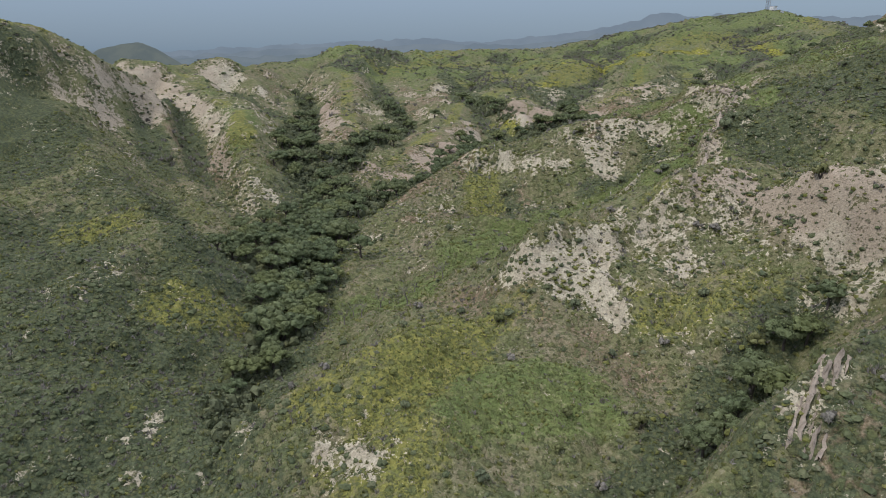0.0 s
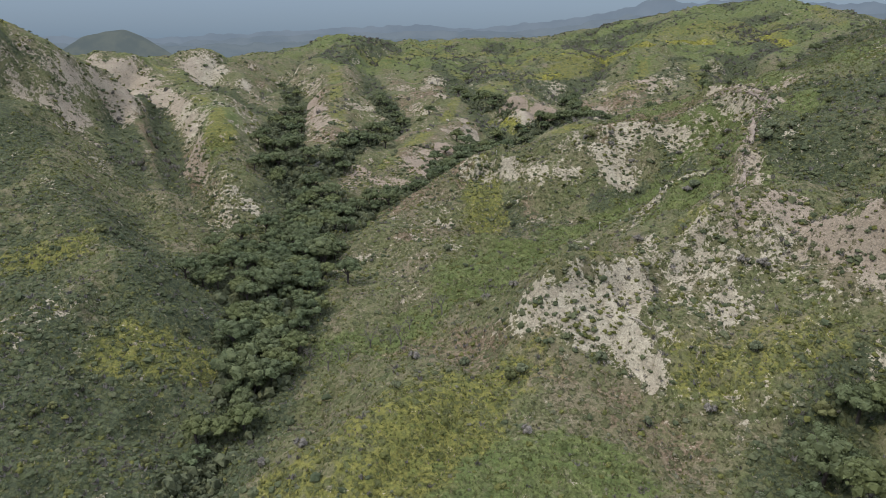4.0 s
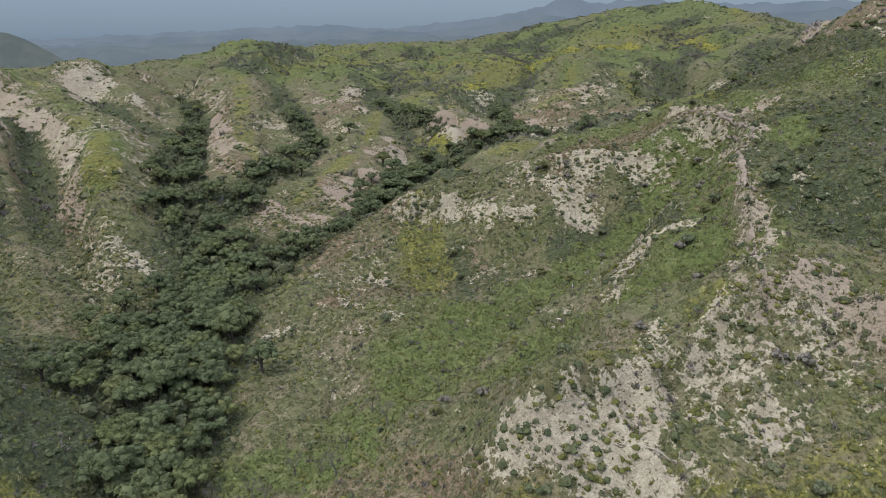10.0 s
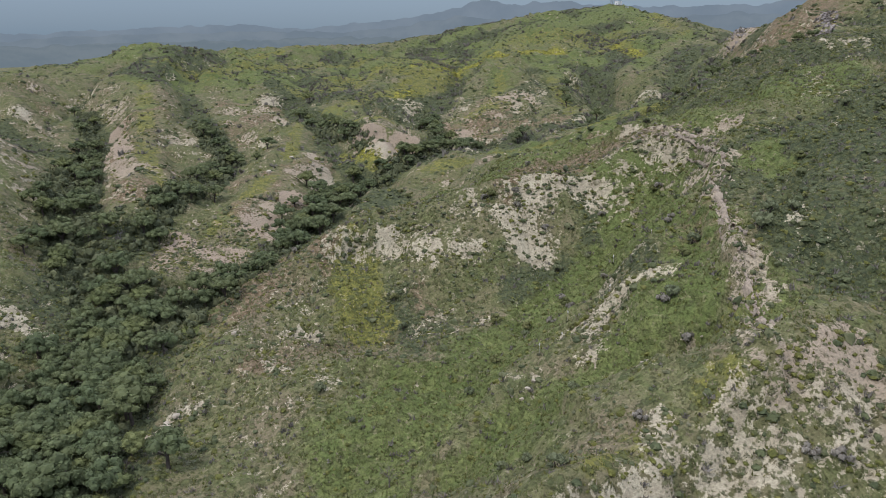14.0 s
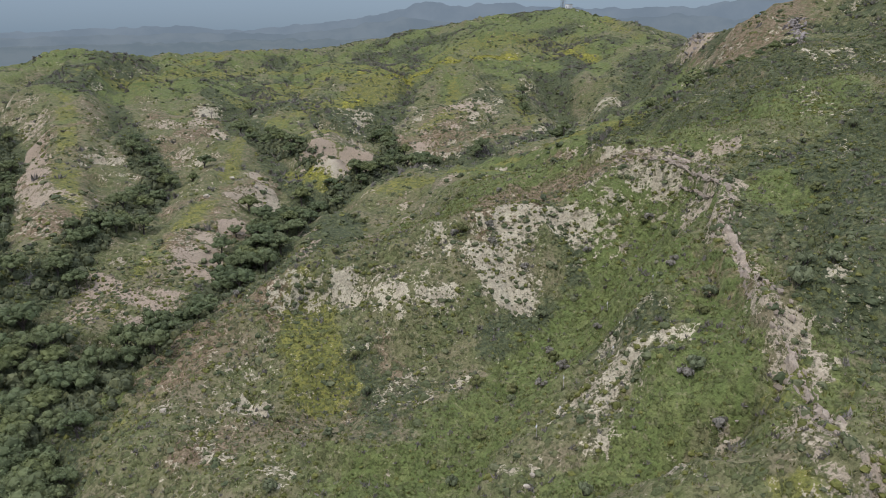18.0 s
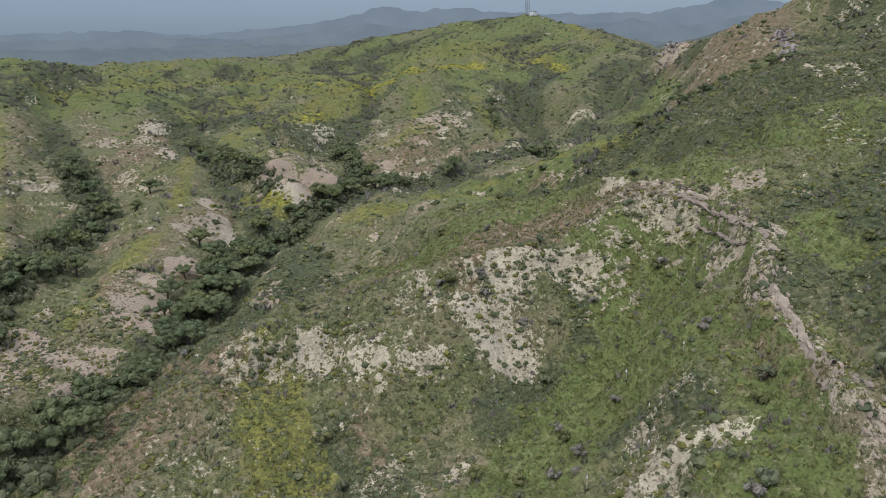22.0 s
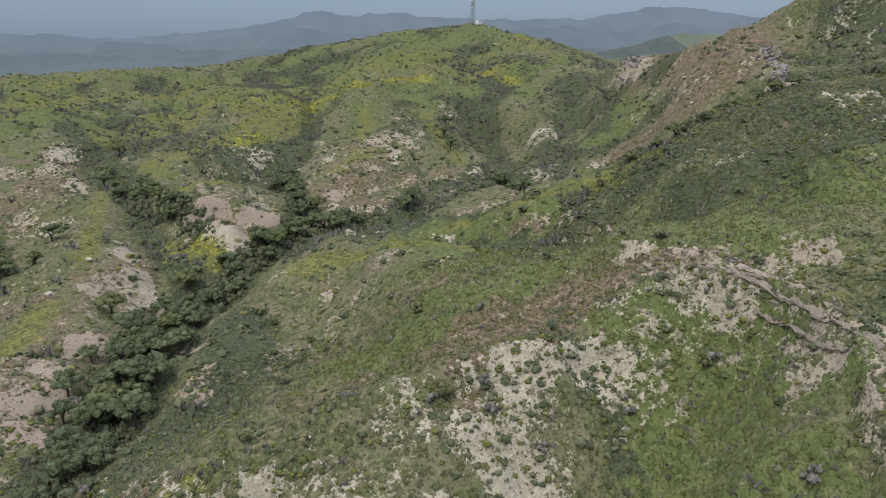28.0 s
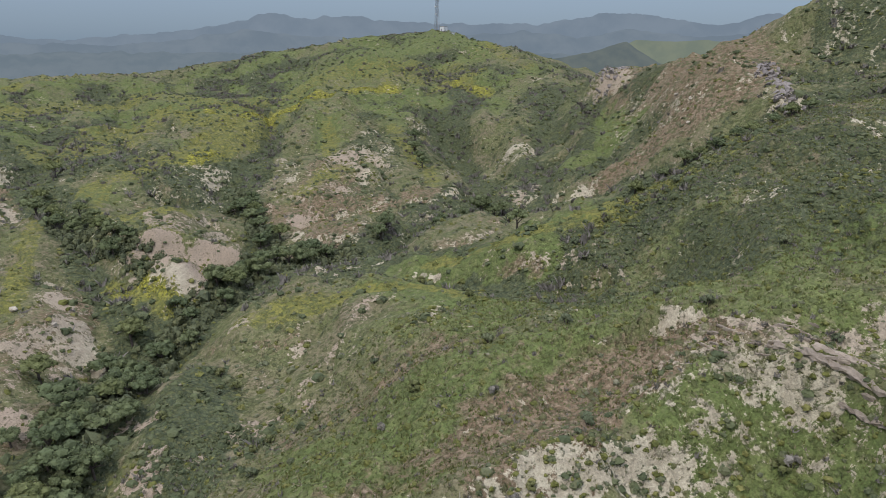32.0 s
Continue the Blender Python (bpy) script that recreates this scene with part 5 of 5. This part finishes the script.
def place(kinds, used, x, y, size=1.0, sink=0.0):
    """First use of a kind moves the original; later ones are copies."""
    k = RNG.randint(len(kinds))
    m = stand(kinds[k], x, y, size, None, sink)
    if k in used:
        ob = copy_thing(kinds[k], pose(0, 0, 0))
        ob.matrix_basis = m
        return ob
    used.add(k)
    kinds[k].matrix_basis = m
    return kinds[k]


def belt(count, half, apart, *places):
    """Places of trees along a line of the plan, not closer than apart."""
    out, tries = [], 0
    sizes = [math.hypot(b[0] - a[0], b[1] - a[1]) for a, b in zip(places[:-1], places[1:])]
    while len(out) < count and tries < count * 40:
        tries += 1
        d = RNG.uniform(0, sum(sizes))
        k = 0
        while k < len(sizes) - 1 and d > sizes[k]:
            d -= sizes[k]
            k += 1
        a, b = places[k], places[k + 1]
        u = d / sizes[k]
        x, y = a[0] + (b[0] - a[0]) * u + RNG.normal(0, half * 0.5), a[1] + (b[1] - a[1]) * u + RNG.normal(0, half * 0.5)
        if all((x - p) ** 2 + (y - q) ** 2 > apart ** 2 for p, q in out):
            out.append((x, y))
    return out


oaks = [oak(601, 7.5, 4.6, OAK), oak(602, 6.5, 4.2, OAK), oak(603, 8.5, 5.0, OAK), oak(604, 6.0, 3.8, OAK), oak(605, 7.0, 4.4, OAK_LIGHT), oak(606, 6.4, 4.0, OAK)]
light_oaks = [oak(607, 6.8, 4.3, OAK_LIGHT), oak(608, 6.0, 3.9, OAK_LIGHT)]
tree_places = belt(22, 9, 4.4, (-50, 200), (-52, 228))
tree_places += belt(72, 17, 4.6, (-55, 238), (-58, 265), (-61, 292))
tree_places += belt(32, 12, 4.6, (-54, 300), (-50, 318), (-54, 345))
tree_places += belt(40, 14, 4.8, (-65, 350), (-82, 400), (-95, 460), (-102, 520))
tree_places += belt(36, 8, 4.8, (-40, 334), (-20, 350), (-4, 366), (12, 402), (40, 455))
tree_places += belt(16, 7, 5, (40, 455), (85, 490), (110, 498))
tree_places += belt(18, 9, 5, (-56, 385), (-38, 440), (-28, 490))
tree_places += belt(8, 7, 4.5, (-52, 160), (-51, 200))
tree_places += belt(12, 6, 5, (98, 530), (104, 580))
tree_places += belt(4, 9, 6, (30, 563), (20, 610), (44, 680))
tree_places += [(78, 148), (82, 146), (66, 126), (67, 138), (57, 126), (51, 121), (70, 144), (62, 132), (74, 140), (88, 150)]
tree_places += [(11, 443), (16, 426), (4, 418), (6, 404), (16, 416), (-2, 405), (11, 406), (28, 457), (36, 467), (51, 474), (65, 478), (21, 430), (-6, 516), (-12, 505)]
tree_places += [(150, 425), (434, 892)]
low_places = [(176, 400), (184, 396), (190, 394), (199, 390), (205, 388), (210, 386), (216, 384), (222, 382), (195, 393), (228, 380), (46, 503), (38, 470)]
tree_places += belt(8, 8, 5, (-20, 495), (-25, 505), (-45, 580))
tree_places += belt(10, 7, 5, (48, 500), (30, 540), (20, 580))
tree_places += belt(8, 7, 5, (-102, 530), (-106, 580), (-125, 640))
tree_places += belt(8, 6, 5, (140, 500), (200, 504))
tree_places += belt(4, 6, 6, (205, 590), (235, 660))
used = set()
for x, y in belt(16, 9, 4.5, (-47, 222), (-45, 240), (-44, 260)):
    place(light_oaks, used, x, y, RNG.uniform(0.6, 0.95), 0.3)
used = set()
for x, y in tree_places:
    place(oaks, used, x, y, RNG.uniform(0.78, 1.2), 0.3)
for x, y in low_places:
    place(oaks, used, x, y, RNG.uniform(0.6, 0.8), 1.6)

olive_shrub = "rounded olive green shrub on the slope"
dark_shrub = "dense dark green shrub on the slope"
shrubs = [shrub(701, BUSH_DARK, dark_shrub), shrub(702, BUSH_DARK, dark_shrub), shrub(703, BUSH_OLIVE, olive_shrub), shrub(704, BUSH_OLIVE, olive_shrub), shrub(705, BUSH_DARK, dark_shrub, 1.25)]
used = set()
for x, y, r in ((5, 179, 1.5), (14, 168, 2.0), (17, 169, 1.6), (41, 130, 2.2), (-10, 163, 1.3), (-8, 132, 1.4), (23, 124, 1.3), (34, 170, 1.6), (65, 164, 1.7), (41, 156, 1.3), (72, 149, 2.2), (92, 230, 2.4), (95, 232, 2.0), (96, 176, 2.4), (93, 187, 1.7), (99, 184, 1.9), (90, 324, 1.6), (110, 302, 1.7), (28, 330, 1.5), (62, 318, 1.9), (50, 226, 1.5), (84, 244, 1.6), (88, 247, 1.9), (74, 232, 1.8), (46, 262, 1.6), (72, 280, 1.6), (36, 252, 1.4)):
    place(shrubs, used, x, y, r, 0.1)
chosen = 0
while chosen < 230:
    x, y = RNG.uniform(-110, 200), RNG.uniform(95, 430)
    if not in_view_country(np.array([x]), np.array([y]))[0]:
        continue
    if RNG.uniform() < 0.12 + 0.5 * float(field(BRUSH_SHADE, np.array([x]), np.array([y]))[0]):
        place(shrubs, used, x, y, RNG.uniform(0.8, 1.7), 0.1)
        chosen += 1

grey_label = "leafless grey-brown burnt oak on the grassy spur"
bares = [bare_tree(801, 6.0, DEAD_WOOD, grey_label), bare_tree(802, 5.2, DEAD_WOOD, grey_label), bare_tree(803, 6.6, DEAD_WOOD, grey_label)]
used = set()
for x, y, r in ((-20, 210, 1.05), (-11, 203, 1.1), (0, 212, 1.0), (-25, 200, 0.85), (-3, 229, 0.9), (-9, 210, 0.8), (-14, 206, 0.7), (13, 228, 0.8), (-30, 198, 0.9), (-36, 204, 0.9), (-28, 205, 0.8),
                (172, 841, 1.3), (164, 848, 1.3), (158, 838, 1.2), (180, 850, 1.2), (147, 806, 1.2), (168, 832, 1.3), (121, 761, 1.2), (69, 622, 1.0), (62, 610, 1.0), (39, 652, 1.1), (25, 638, 1.1), (210, 867, 1.3), (0, 640, 1.1), (44, 690, 1.2)):
    place(bares, used, x, y, r, 0.1)

grey_shrub = "grey half-dead shrub with fine twigs on the slope"
GREY_LEAVES = tree_leaf_material("grey_shrub_twigs", (0.165, 0.154, 0.122), (0.215, 0.198, 0.160))
greys = [shrub(711, GREY_LEAVES, grey_shrub), shrub(712, GREY_LEAVES, grey_shrub, 1.1)]
used = set()
for x, y, r in ((64, 270, 1.5), (70, 271, 1.7), (67, 267, 1.3), (72, 232, 1.5), (95, 269, 1.3), (111, 301, 1.6), (60, 318, 1.4), (70, 317, 1.5), (76, 306, 1.5), (94, 304, 1.4), (69, 313, 1.4), (67, 355, 1.2), (83, 341, 1.2), (12, 212, 1.4), (18, 200, 1.5), (-7, 180, 1.5), (73, 223, 1.6), (72, 282, 1.5), (74, 184, 1.7), (70, 186, 1.5), (49, 199, 1.3), (16, 152, 1.4), (53, 155, 1.4), (77, 151, 1.6), (82, 277, 1.4), (96, 269, 1.2), (1, 357, 1.4), (-28, 150, 1.5), (-37, 154, 1.6), (30, 116, 1.4), (60, 97, 1.5), (78, 104, 1.6), (84, 108, 1.4), (70, 100, 1.3)):
    place(greys, used, x, y, r, 0.1)


def yucca(seed):
    """A spiky rosette with one tall pale flower stalk."""
    rng = np.random.RandomState(seed)
    thing = new("yucca")
    v, f = tuft(seed, 40)
    part("rosette", mesh_from("yucca_rosette", v * np.array([0.7, 0.7, 0.55]), f, False), SAGE, thing, "grey-green spiky leaves")
    part("stalk", join_tubes("yucca_stalk", [tube(((0, 0, 0), (0.05, 0, 1.6), (0.1, 0.03, 3.0)), (0.07, 0.06, 0.05), 5)]), BLEACHED, thing, "pale upright flower stalk")
    bloom, bf = clump(seed + 5, 0, 0.25, 14, 0.4, 2.6)
    part("flower_head", mesh_from("yucca_bloom", bloom * 0.2 + np.array([0.08, 0.02, 2.3]), bf, False), WHITE_PAINT, thing, "cream flower head")
    return tagged(thing, "yucca with a tall pale flower stalk on the green slope", "yucca", "yuccas of the slope")


yuccas = [yucca(841), yucca(842)]
used = set()
for x, y in ((71, 253), (63, 258), (85, 278), (24, 325), (78, 262), (58, 250), (50, 244), (90, 268)):
    place(yuccas, used, x, y, RNG.uniform(0.8, 1.05), 0.05)

# bleached leaning snag in the canyon
snag = new("dead_snag")
part("trunk", join_tubes("snag_trunk", [tube(((0, 0, -0.5), (0.3, 0.1, 2.2), (1.1, 0.2, 4.0), (1.9, 0.3, 4.8)), (0.28, 0.22, 0.16, 0.06), 6)]), BLEACHED, snag)
part("branch", join_tubes("snag_branch", [tube(((0.4, 0.1, 2.4), (-0.3, 0.2, 3.6), (-0.6, 0.3, 4.4)), (0.13, 0.09, 0.03), 5)]), BLEACHED, snag)
tagged(snag, "bleached leaning dead tree trunk in the canyon", "tree").matrix_basis = stand(snag, -52, 205, 1.1, 20)

# ---------------------------------------------------------------- rocks


def rock_mesh(seed, size, square=0.75, rough=0.10):
    """A broken block: a squared-off lump with chipped faces and split layers."""
    rng = np.random.RandomState(seed)
    v, f = ICO[1]
    v = v / np.max(np.abs(v), axis=1)[:, None] ** square
    v = v * (1 + rng.uniform(-rough, rough, (len(v), 1))) + rng.normal(0, 0.035, v.shape)
    v[:, 0] += 0.10 * np.sign(np.sin(v[:, 2] * 5 + seed))
    return mesh_from("rock", v * np.array(size), f, False)


boulder_mesh = [rock_mesh(900 + k, (0.8, 0.65, 0.5), 0.35, 0.16) for k in range(5)]
for me in boulder_mesh:
    me.materials.append(PALE_STONE)


def boulder(x, y, r):
    ob = new("boulder", boulder_mesh[RNG.randint(5)])
    ob.matrix_basis = pose(x, y, float(ground_z(x, y)) + 0.15 * r, RNG.uniform(-20, 20), RNG.uniform(-20, 20), RNG.uniform(0, 360)) @ Matrix.Diagonal((r, r, r, 1))
    tagged(ob, "pale weathered boulder lying on the slope", "boulder", "boulders of the slopes")


for k in range(16):
    boulder(58 + k * 1.1 + RNG.normal(0, 0.6), 213 + k * 0.58 + RNG.normal(0, 0.6), RNG.uniform(0.35, 0.9))
for x, y, r in ((6, 483, 1.8), (-6, 455, 1.6), (16, 471, 1.3), (270, 470, 1.6), (262, 455, 1.4), (250, 445, 1.2), (255, 462, 1.2), (-33, 266, 1.5), (-31, 268, 1.2), (-18, 293, 1.0), (44, 235, 0.8), (46, 237, 0.7), (42, 233, 0.6)):
    boulder(x, y, r)
for k in range(60):
    x, y = RNG.uniform(-40, 120), RNG.uniform(120, 330)
    if field(BARE, np.array([x]), np.array([y]))[0] > 0.6:
        boulder(x, y, RNG.uniform(0.35, 0.9))


def rock_line(name, label, material, seed, count, size, lift, tilt, wide, *places):
    """A broken line of tilted slabs that breaks through the slope, each slab a part."""
    thing = new(name)
    meshes = [rock_mesh(seed + k, (1.7, 0.34, 0.9), 0.95, 0.16) for k in range(6)]
    for me in meshes:
        me.materials.append(material)
    sizes = [math.hypot(b[0] - a[0], b[1] - a[1]) for a, b in zip(places[:-1], places[1:])]
    for k in range(count):
        d = (k + RNG.uniform(0.1, 0.9)) / count * sum(sizes)
        s = 0
        while s < len(sizes) - 1 and d > sizes[s]:
            d -= sizes[s]
            s += 1
        a, b = places[s], places[s + 1]
        u = d / sizes[s]
        x, y = a[0] + (b[0] - a[0]) * u + RNG.normal(0, wide), a[1] + (b[1] - a[1]) * u + RNG.normal(0, wide)
        r = size * RNG.uniform(0.5, 1.4)
        ob = new("rock", meshes[RNG.randint(6)])
        ob.parent = thing
        heading = math.degrees(math.atan2(b[1] - a[1], b[0] - a[0]))
        ob.matrix_basis = pose(x, y, float(ground_z(x, y)) + lift * r, RNG.normal(tilt, 9), RNG.normal(0, 10), heading + RNG.normal(0, 12)) @ Matrix.Diagonal((r * RNG.uniform(0.8, 1.5), r * RNG.uniform(0.7, 1.5), r * RNG.uniform(0.7, 1.2), 1))
    return tagged(thing, label, "rock outcrop")


def layer_mesh(name, path, wide, thick, lean, lift, seed, gaps):
    """One bed of rock along a path of the plan: a long uneven slab with chipped edges that dips under the soil in places."""
    rng = np.random.RandomState(seed)
    line = []
    for a, b in zip(path[:-1], path[1:]):
        n = max(2, int(math.hypot(b[0] - a[0], b[1] - a[1]) / 0.7))
        line += [(a[0] + (b[0] - a[0]) * k / n, a[1] + (b[1] - a[1]) * k / n) for k in range(n)]
    line.append(path[-1])
    line = np.array(line)
    for _ in range(6):
        line[1:-1] = (line[:-2] + 2 * line[1:-1] + line[2:]) / 4
    n = len(line)
    way = np.gradient(line, axis=0)
    way /= np.linalg.norm(way, axis=1)[:, None]
    side = np.stack([way[:, 1], -way[:, 0]], 1)
    s = np.arange(n) * 0.7
    rough = value_noise(s / 2.2, s * 0 + seed, seed) - 0.5
    rise = lift - gaps * smooth(0.5, 0.8, value_noise(s / 7, s * 0 + seed, seed + 9)) + rough * thick * 0.8
    z = ground_z(line[:, 0], line[:, 1])
    for _ in range(14):
        z[1:-1] = (z[:-2] + 2 * z[1:-1] + z[2:]) / 4
    z = z + rise
    section = ((-0.5, -0.5), (-0.55, 0.1), (-0.4, 0.48), (0.0, 0.55), (0.42, 0.46), (0.55, 0.0), (0.5, -0.5))
    c, d = math.cos(radians(lean)), math.sin(radians(lean))
    m, verts = len(section), []
    for k in range(n):
        for u, v in section:
            u2, v2 = u * wide * (1 + rough[k] * 0.5) + rng.normal(0, 0.16), v * thick * (1 + rough[k] * 0.4) + rng.normal(0, 0.13)
            o, h = u2 * c - v2 * d, u2 * d + v2 * c
            verts.append((line[k, 0] + side[k, 0] * o, line[k, 1] + side[k, 1] * o, z[k] + h))
    faces = [(k * m + e, k * m + (e + 1) % m, (k + 1) * m + (e + 1) % m, (k + 1) * m + e) for k in range(n - 1) for e in range(m)]
    return mesh_from(name, verts, faces, False)


def rock_beds(name, label, material, beds):
    thing = new(name)
    for k, (path, wide, thick, lean, lift, gaps) in enumerate(beds):
        part("rock_bed", layer_mesh(name, path, wide, thick, lean, lift, 1200 + 17 * k + len(label), gaps), material, thing)
    return tagged(thing, label, "rock outcrop")


def shifted(path, dx, dy):
    return [(x + dx, y + dy) for x, y in path]


WALL = [(73, 203), (81, 214), (84, 223), (91, 238), (98, 251), (102, 261), (111, 272)]
rock_line("rock_wall", "long tan rock wall breaking out along the slope's edge", TAN_STONE, 930, 200, 0.52, -0.3, 30, 1.2, *WALL)
rock_beds("rock_wall_bed", "narrow upright rock bed along the slope's edge", TAN_STONE,
          [(WALL[:3], 0.7, 1.7, -20, -0.2, 1.3), (WALL[3:6], 0.8, 2.1, -20, -0.1, 1.3), (shifted(WALL[2:5], -1.5, 0.8), 0.6, 1.5, -25, -0.3, 1.2)])
LEDGE = [(117.5, 311), (119.5, 306), (120.6, 300), (119.4, 293), (115, 283), (112, 272)]
ARCH = [(112, 322), (117, 314), (121, 309), (123, 300), (122, 292), (117, 282)]
rock_beds("rock_arch_ledge", "curved tan caprock ledge with a dark crack below", TAN_STONE,
          [(LEDGE[:3], 1.1, 0.5, -28, 0.15, 0.5), (LEDGE[2:5], 1.3, 0.6, -32, 0.2, 0.5), (LEDGE[4:], 1.2, 0.5, -30, 0.1, 0.6), (shifted(LEDGE[1:5], 1.6, 0.4), 0.8, 0.5, -20, 0.0, 0.9), (shifted(LEDGE[2:], -1.5, -0.2), 0.8, 0.4, -20, -0.1, 0.9)])
rock_line("rock_arch_blocks", "broken tan blocks under the curved ledge", TAN_STONE, 945, 60, 0.55, -0.4, 20, 1.5, *ARCH)
RIB = [(53, 96), (57, 101), (62, 107)]
rock_beds("rock_ribs", "upright pale rock ribs on the near shoulder", TAN_STONE,
          [(shifted(RIB, k * 0.95, -k * 0.7), 0.55, 1.5 - 0.1 * k, -25, -0.1, 1.0) for k in range(5)])
rock_beds("rock_ledge", "pale ledge across the white outcrop", PALE_STONE, [([(24, 181), (32, 180), (40, 178), (46, 174)], 0.9, 0.4, 5, -0.05, 0.6)])
rock_line("rock_crest", "grey rock crest on the big hill", GREY_STONE, 960, 110, 1.15, -0.3, 40, 3.0, (256, 405), (264, 414), (278, 430), (292, 444))
rock_line("rock_saddle", "purple-grey rocks in the saddle", GREY_STONE, 970, 110, 1.3, -0.3, 30, 8.0, (372, 618), (362, 606), (352, 594), (344, 588))

# ---------------------------------------------------------------- mast on the far hilltop


def box_mesh(name, sx, sy, sz, z0=0.0):
    v = [(x * sx / 2, y * sy / 2, z0 + z * sz) for z in (0, 1) for x, y in ((-1, -1), (1, -1), (1, 1), (-1, 1))]
    return mesh_from(name, v, [(3, 2, 1, 0), (4, 5, 6, 7), (0, 1, 5, 4), (1, 2, 6, 5), (2, 3, 7, 6), (3, 0, 4, 7)], False)


MAST_X, MAST_Y = 403.0, 914.0
mast_z = float(ground_z(MAST_X, MAST_Y))
mast = new("lattice_mast")
mast.matrix_basis = pose(MAST_X, MAST_Y, mast_z - 0.5, 0, 0, 25)
tall, foot, head = 32.0, 1.9, 1.1
for sx, sy in ((-1, -1), (1, -1), (1, 1), (-1, 1)):
    part("leg", join_tubes("mast_leg", [tube(((sx * foot, sy * foot, 0), (sx * head, sy * head, tall)), (0.2, 0.16), 5)]), STEEL, mast)
bays = 11
for k in range(bays):
    for side in range(4):
        a, b = side * math.pi / 2 + math.pi / 4, (side + 1) * math.pi / 2 + math.pi / 4
        z0, z1 = tall * k / bays, tall * (k + 1) / bays
        r0, r1 = (foot + (head - foot) * k / bays) * 1.414, (foot + (head - foot) * (k + 1) / bays) * 1.414
        part("brace", join_tubes("mast_brace", [tube(((math.cos(a) * r0, math.sin(a) * r0, z0), (math.cos(b) * r1, math.sin(b) * r1, z1)), (0.09, 0.09), 4),
                                               tube(((math.cos(a) * r1, math.sin(a) * r1, z1), (math.cos(b) * r1, math.sin(b) * r1, z1)), (0.09, 0.09), 4)]), STEEL, mast)
part("platform", box_mesh("mast_platform", 4.4, 4.4, 0.35, tall), STEEL, mast, "flat steel platform at the head")
for z, a in ((tall * 0.95, 0.4), (tall * 0.74, 2.2), (tall * 0.74, 3.6), (tall * 0.52, 3.2)):
    part("antenna", join_tubes("mast_antenna", [tube(((math.cos(a) * 1.2, math.sin(a) * 1.2, z), (math.cos(a) * 2.6, math.sin(a) * 2.6, z)), (0.7, 0.8), 10), tube(((math.cos(a) * 0.8, math.sin(a) * 0.8, z - 1), (math.cos(a) * 0.8, math.sin(a) * 0.8, z + 1)), (0.12, 0.12), 5)]), WHITE_PAINT, mast, "white drum antenna")
tagged(mast, "tall grey lattice radio mast on the green hilltop", "radio mast")


def hut(x, y, sx, sy, sz, turn, label):
    thing = new("equipment_hut")
    thing.matrix_basis = pose(x, y, float(ground_z(x, y)) - 0.6, 0, 0, turn)
    part("wall", box_mesh("hut_wall", sx, sy, sz), WHITE_PAINT, thing)
    part("roof", box_mesh("hut_roof", sx + 0.5, sy + 0.5, 0.3, sz + 0.003), ROOFING, thing, "flat grey roof")
    part("door", box_mesh("hut_door", 0.08, 1.0, 2.1, 0.62), STEEL, thing).location = (-sx / 2 - 0.045, 0.4, 0)
    return tagged(thing, label, "hut", "huts at the mast")


hut(407, 907, 7.5, 5.0, 5.0, 30, "white flat-roofed equipment hut at the mast's foot")
hut(417, 906, 4.5, 3.2, 2.9, 22, "small white equipment hut beside the mast")
for k in range(9):
    post = new("fence_post", join_tubes("fence_post", [tube(((0, 0, -0.4), (0, 0, 2.4)), (0.08, 0.08), 5)]))
    post.data.materials.append(STEEL)
    px, py = 396 + k * 3.6, 903 + 1.2 * math.sin(k)
    post.matrix_basis = pose(px, py, float(ground_z(px, py)))
    tagged(post, "thin grey steel fence post on the hilltop", "fence post", "fence posts at the mast")
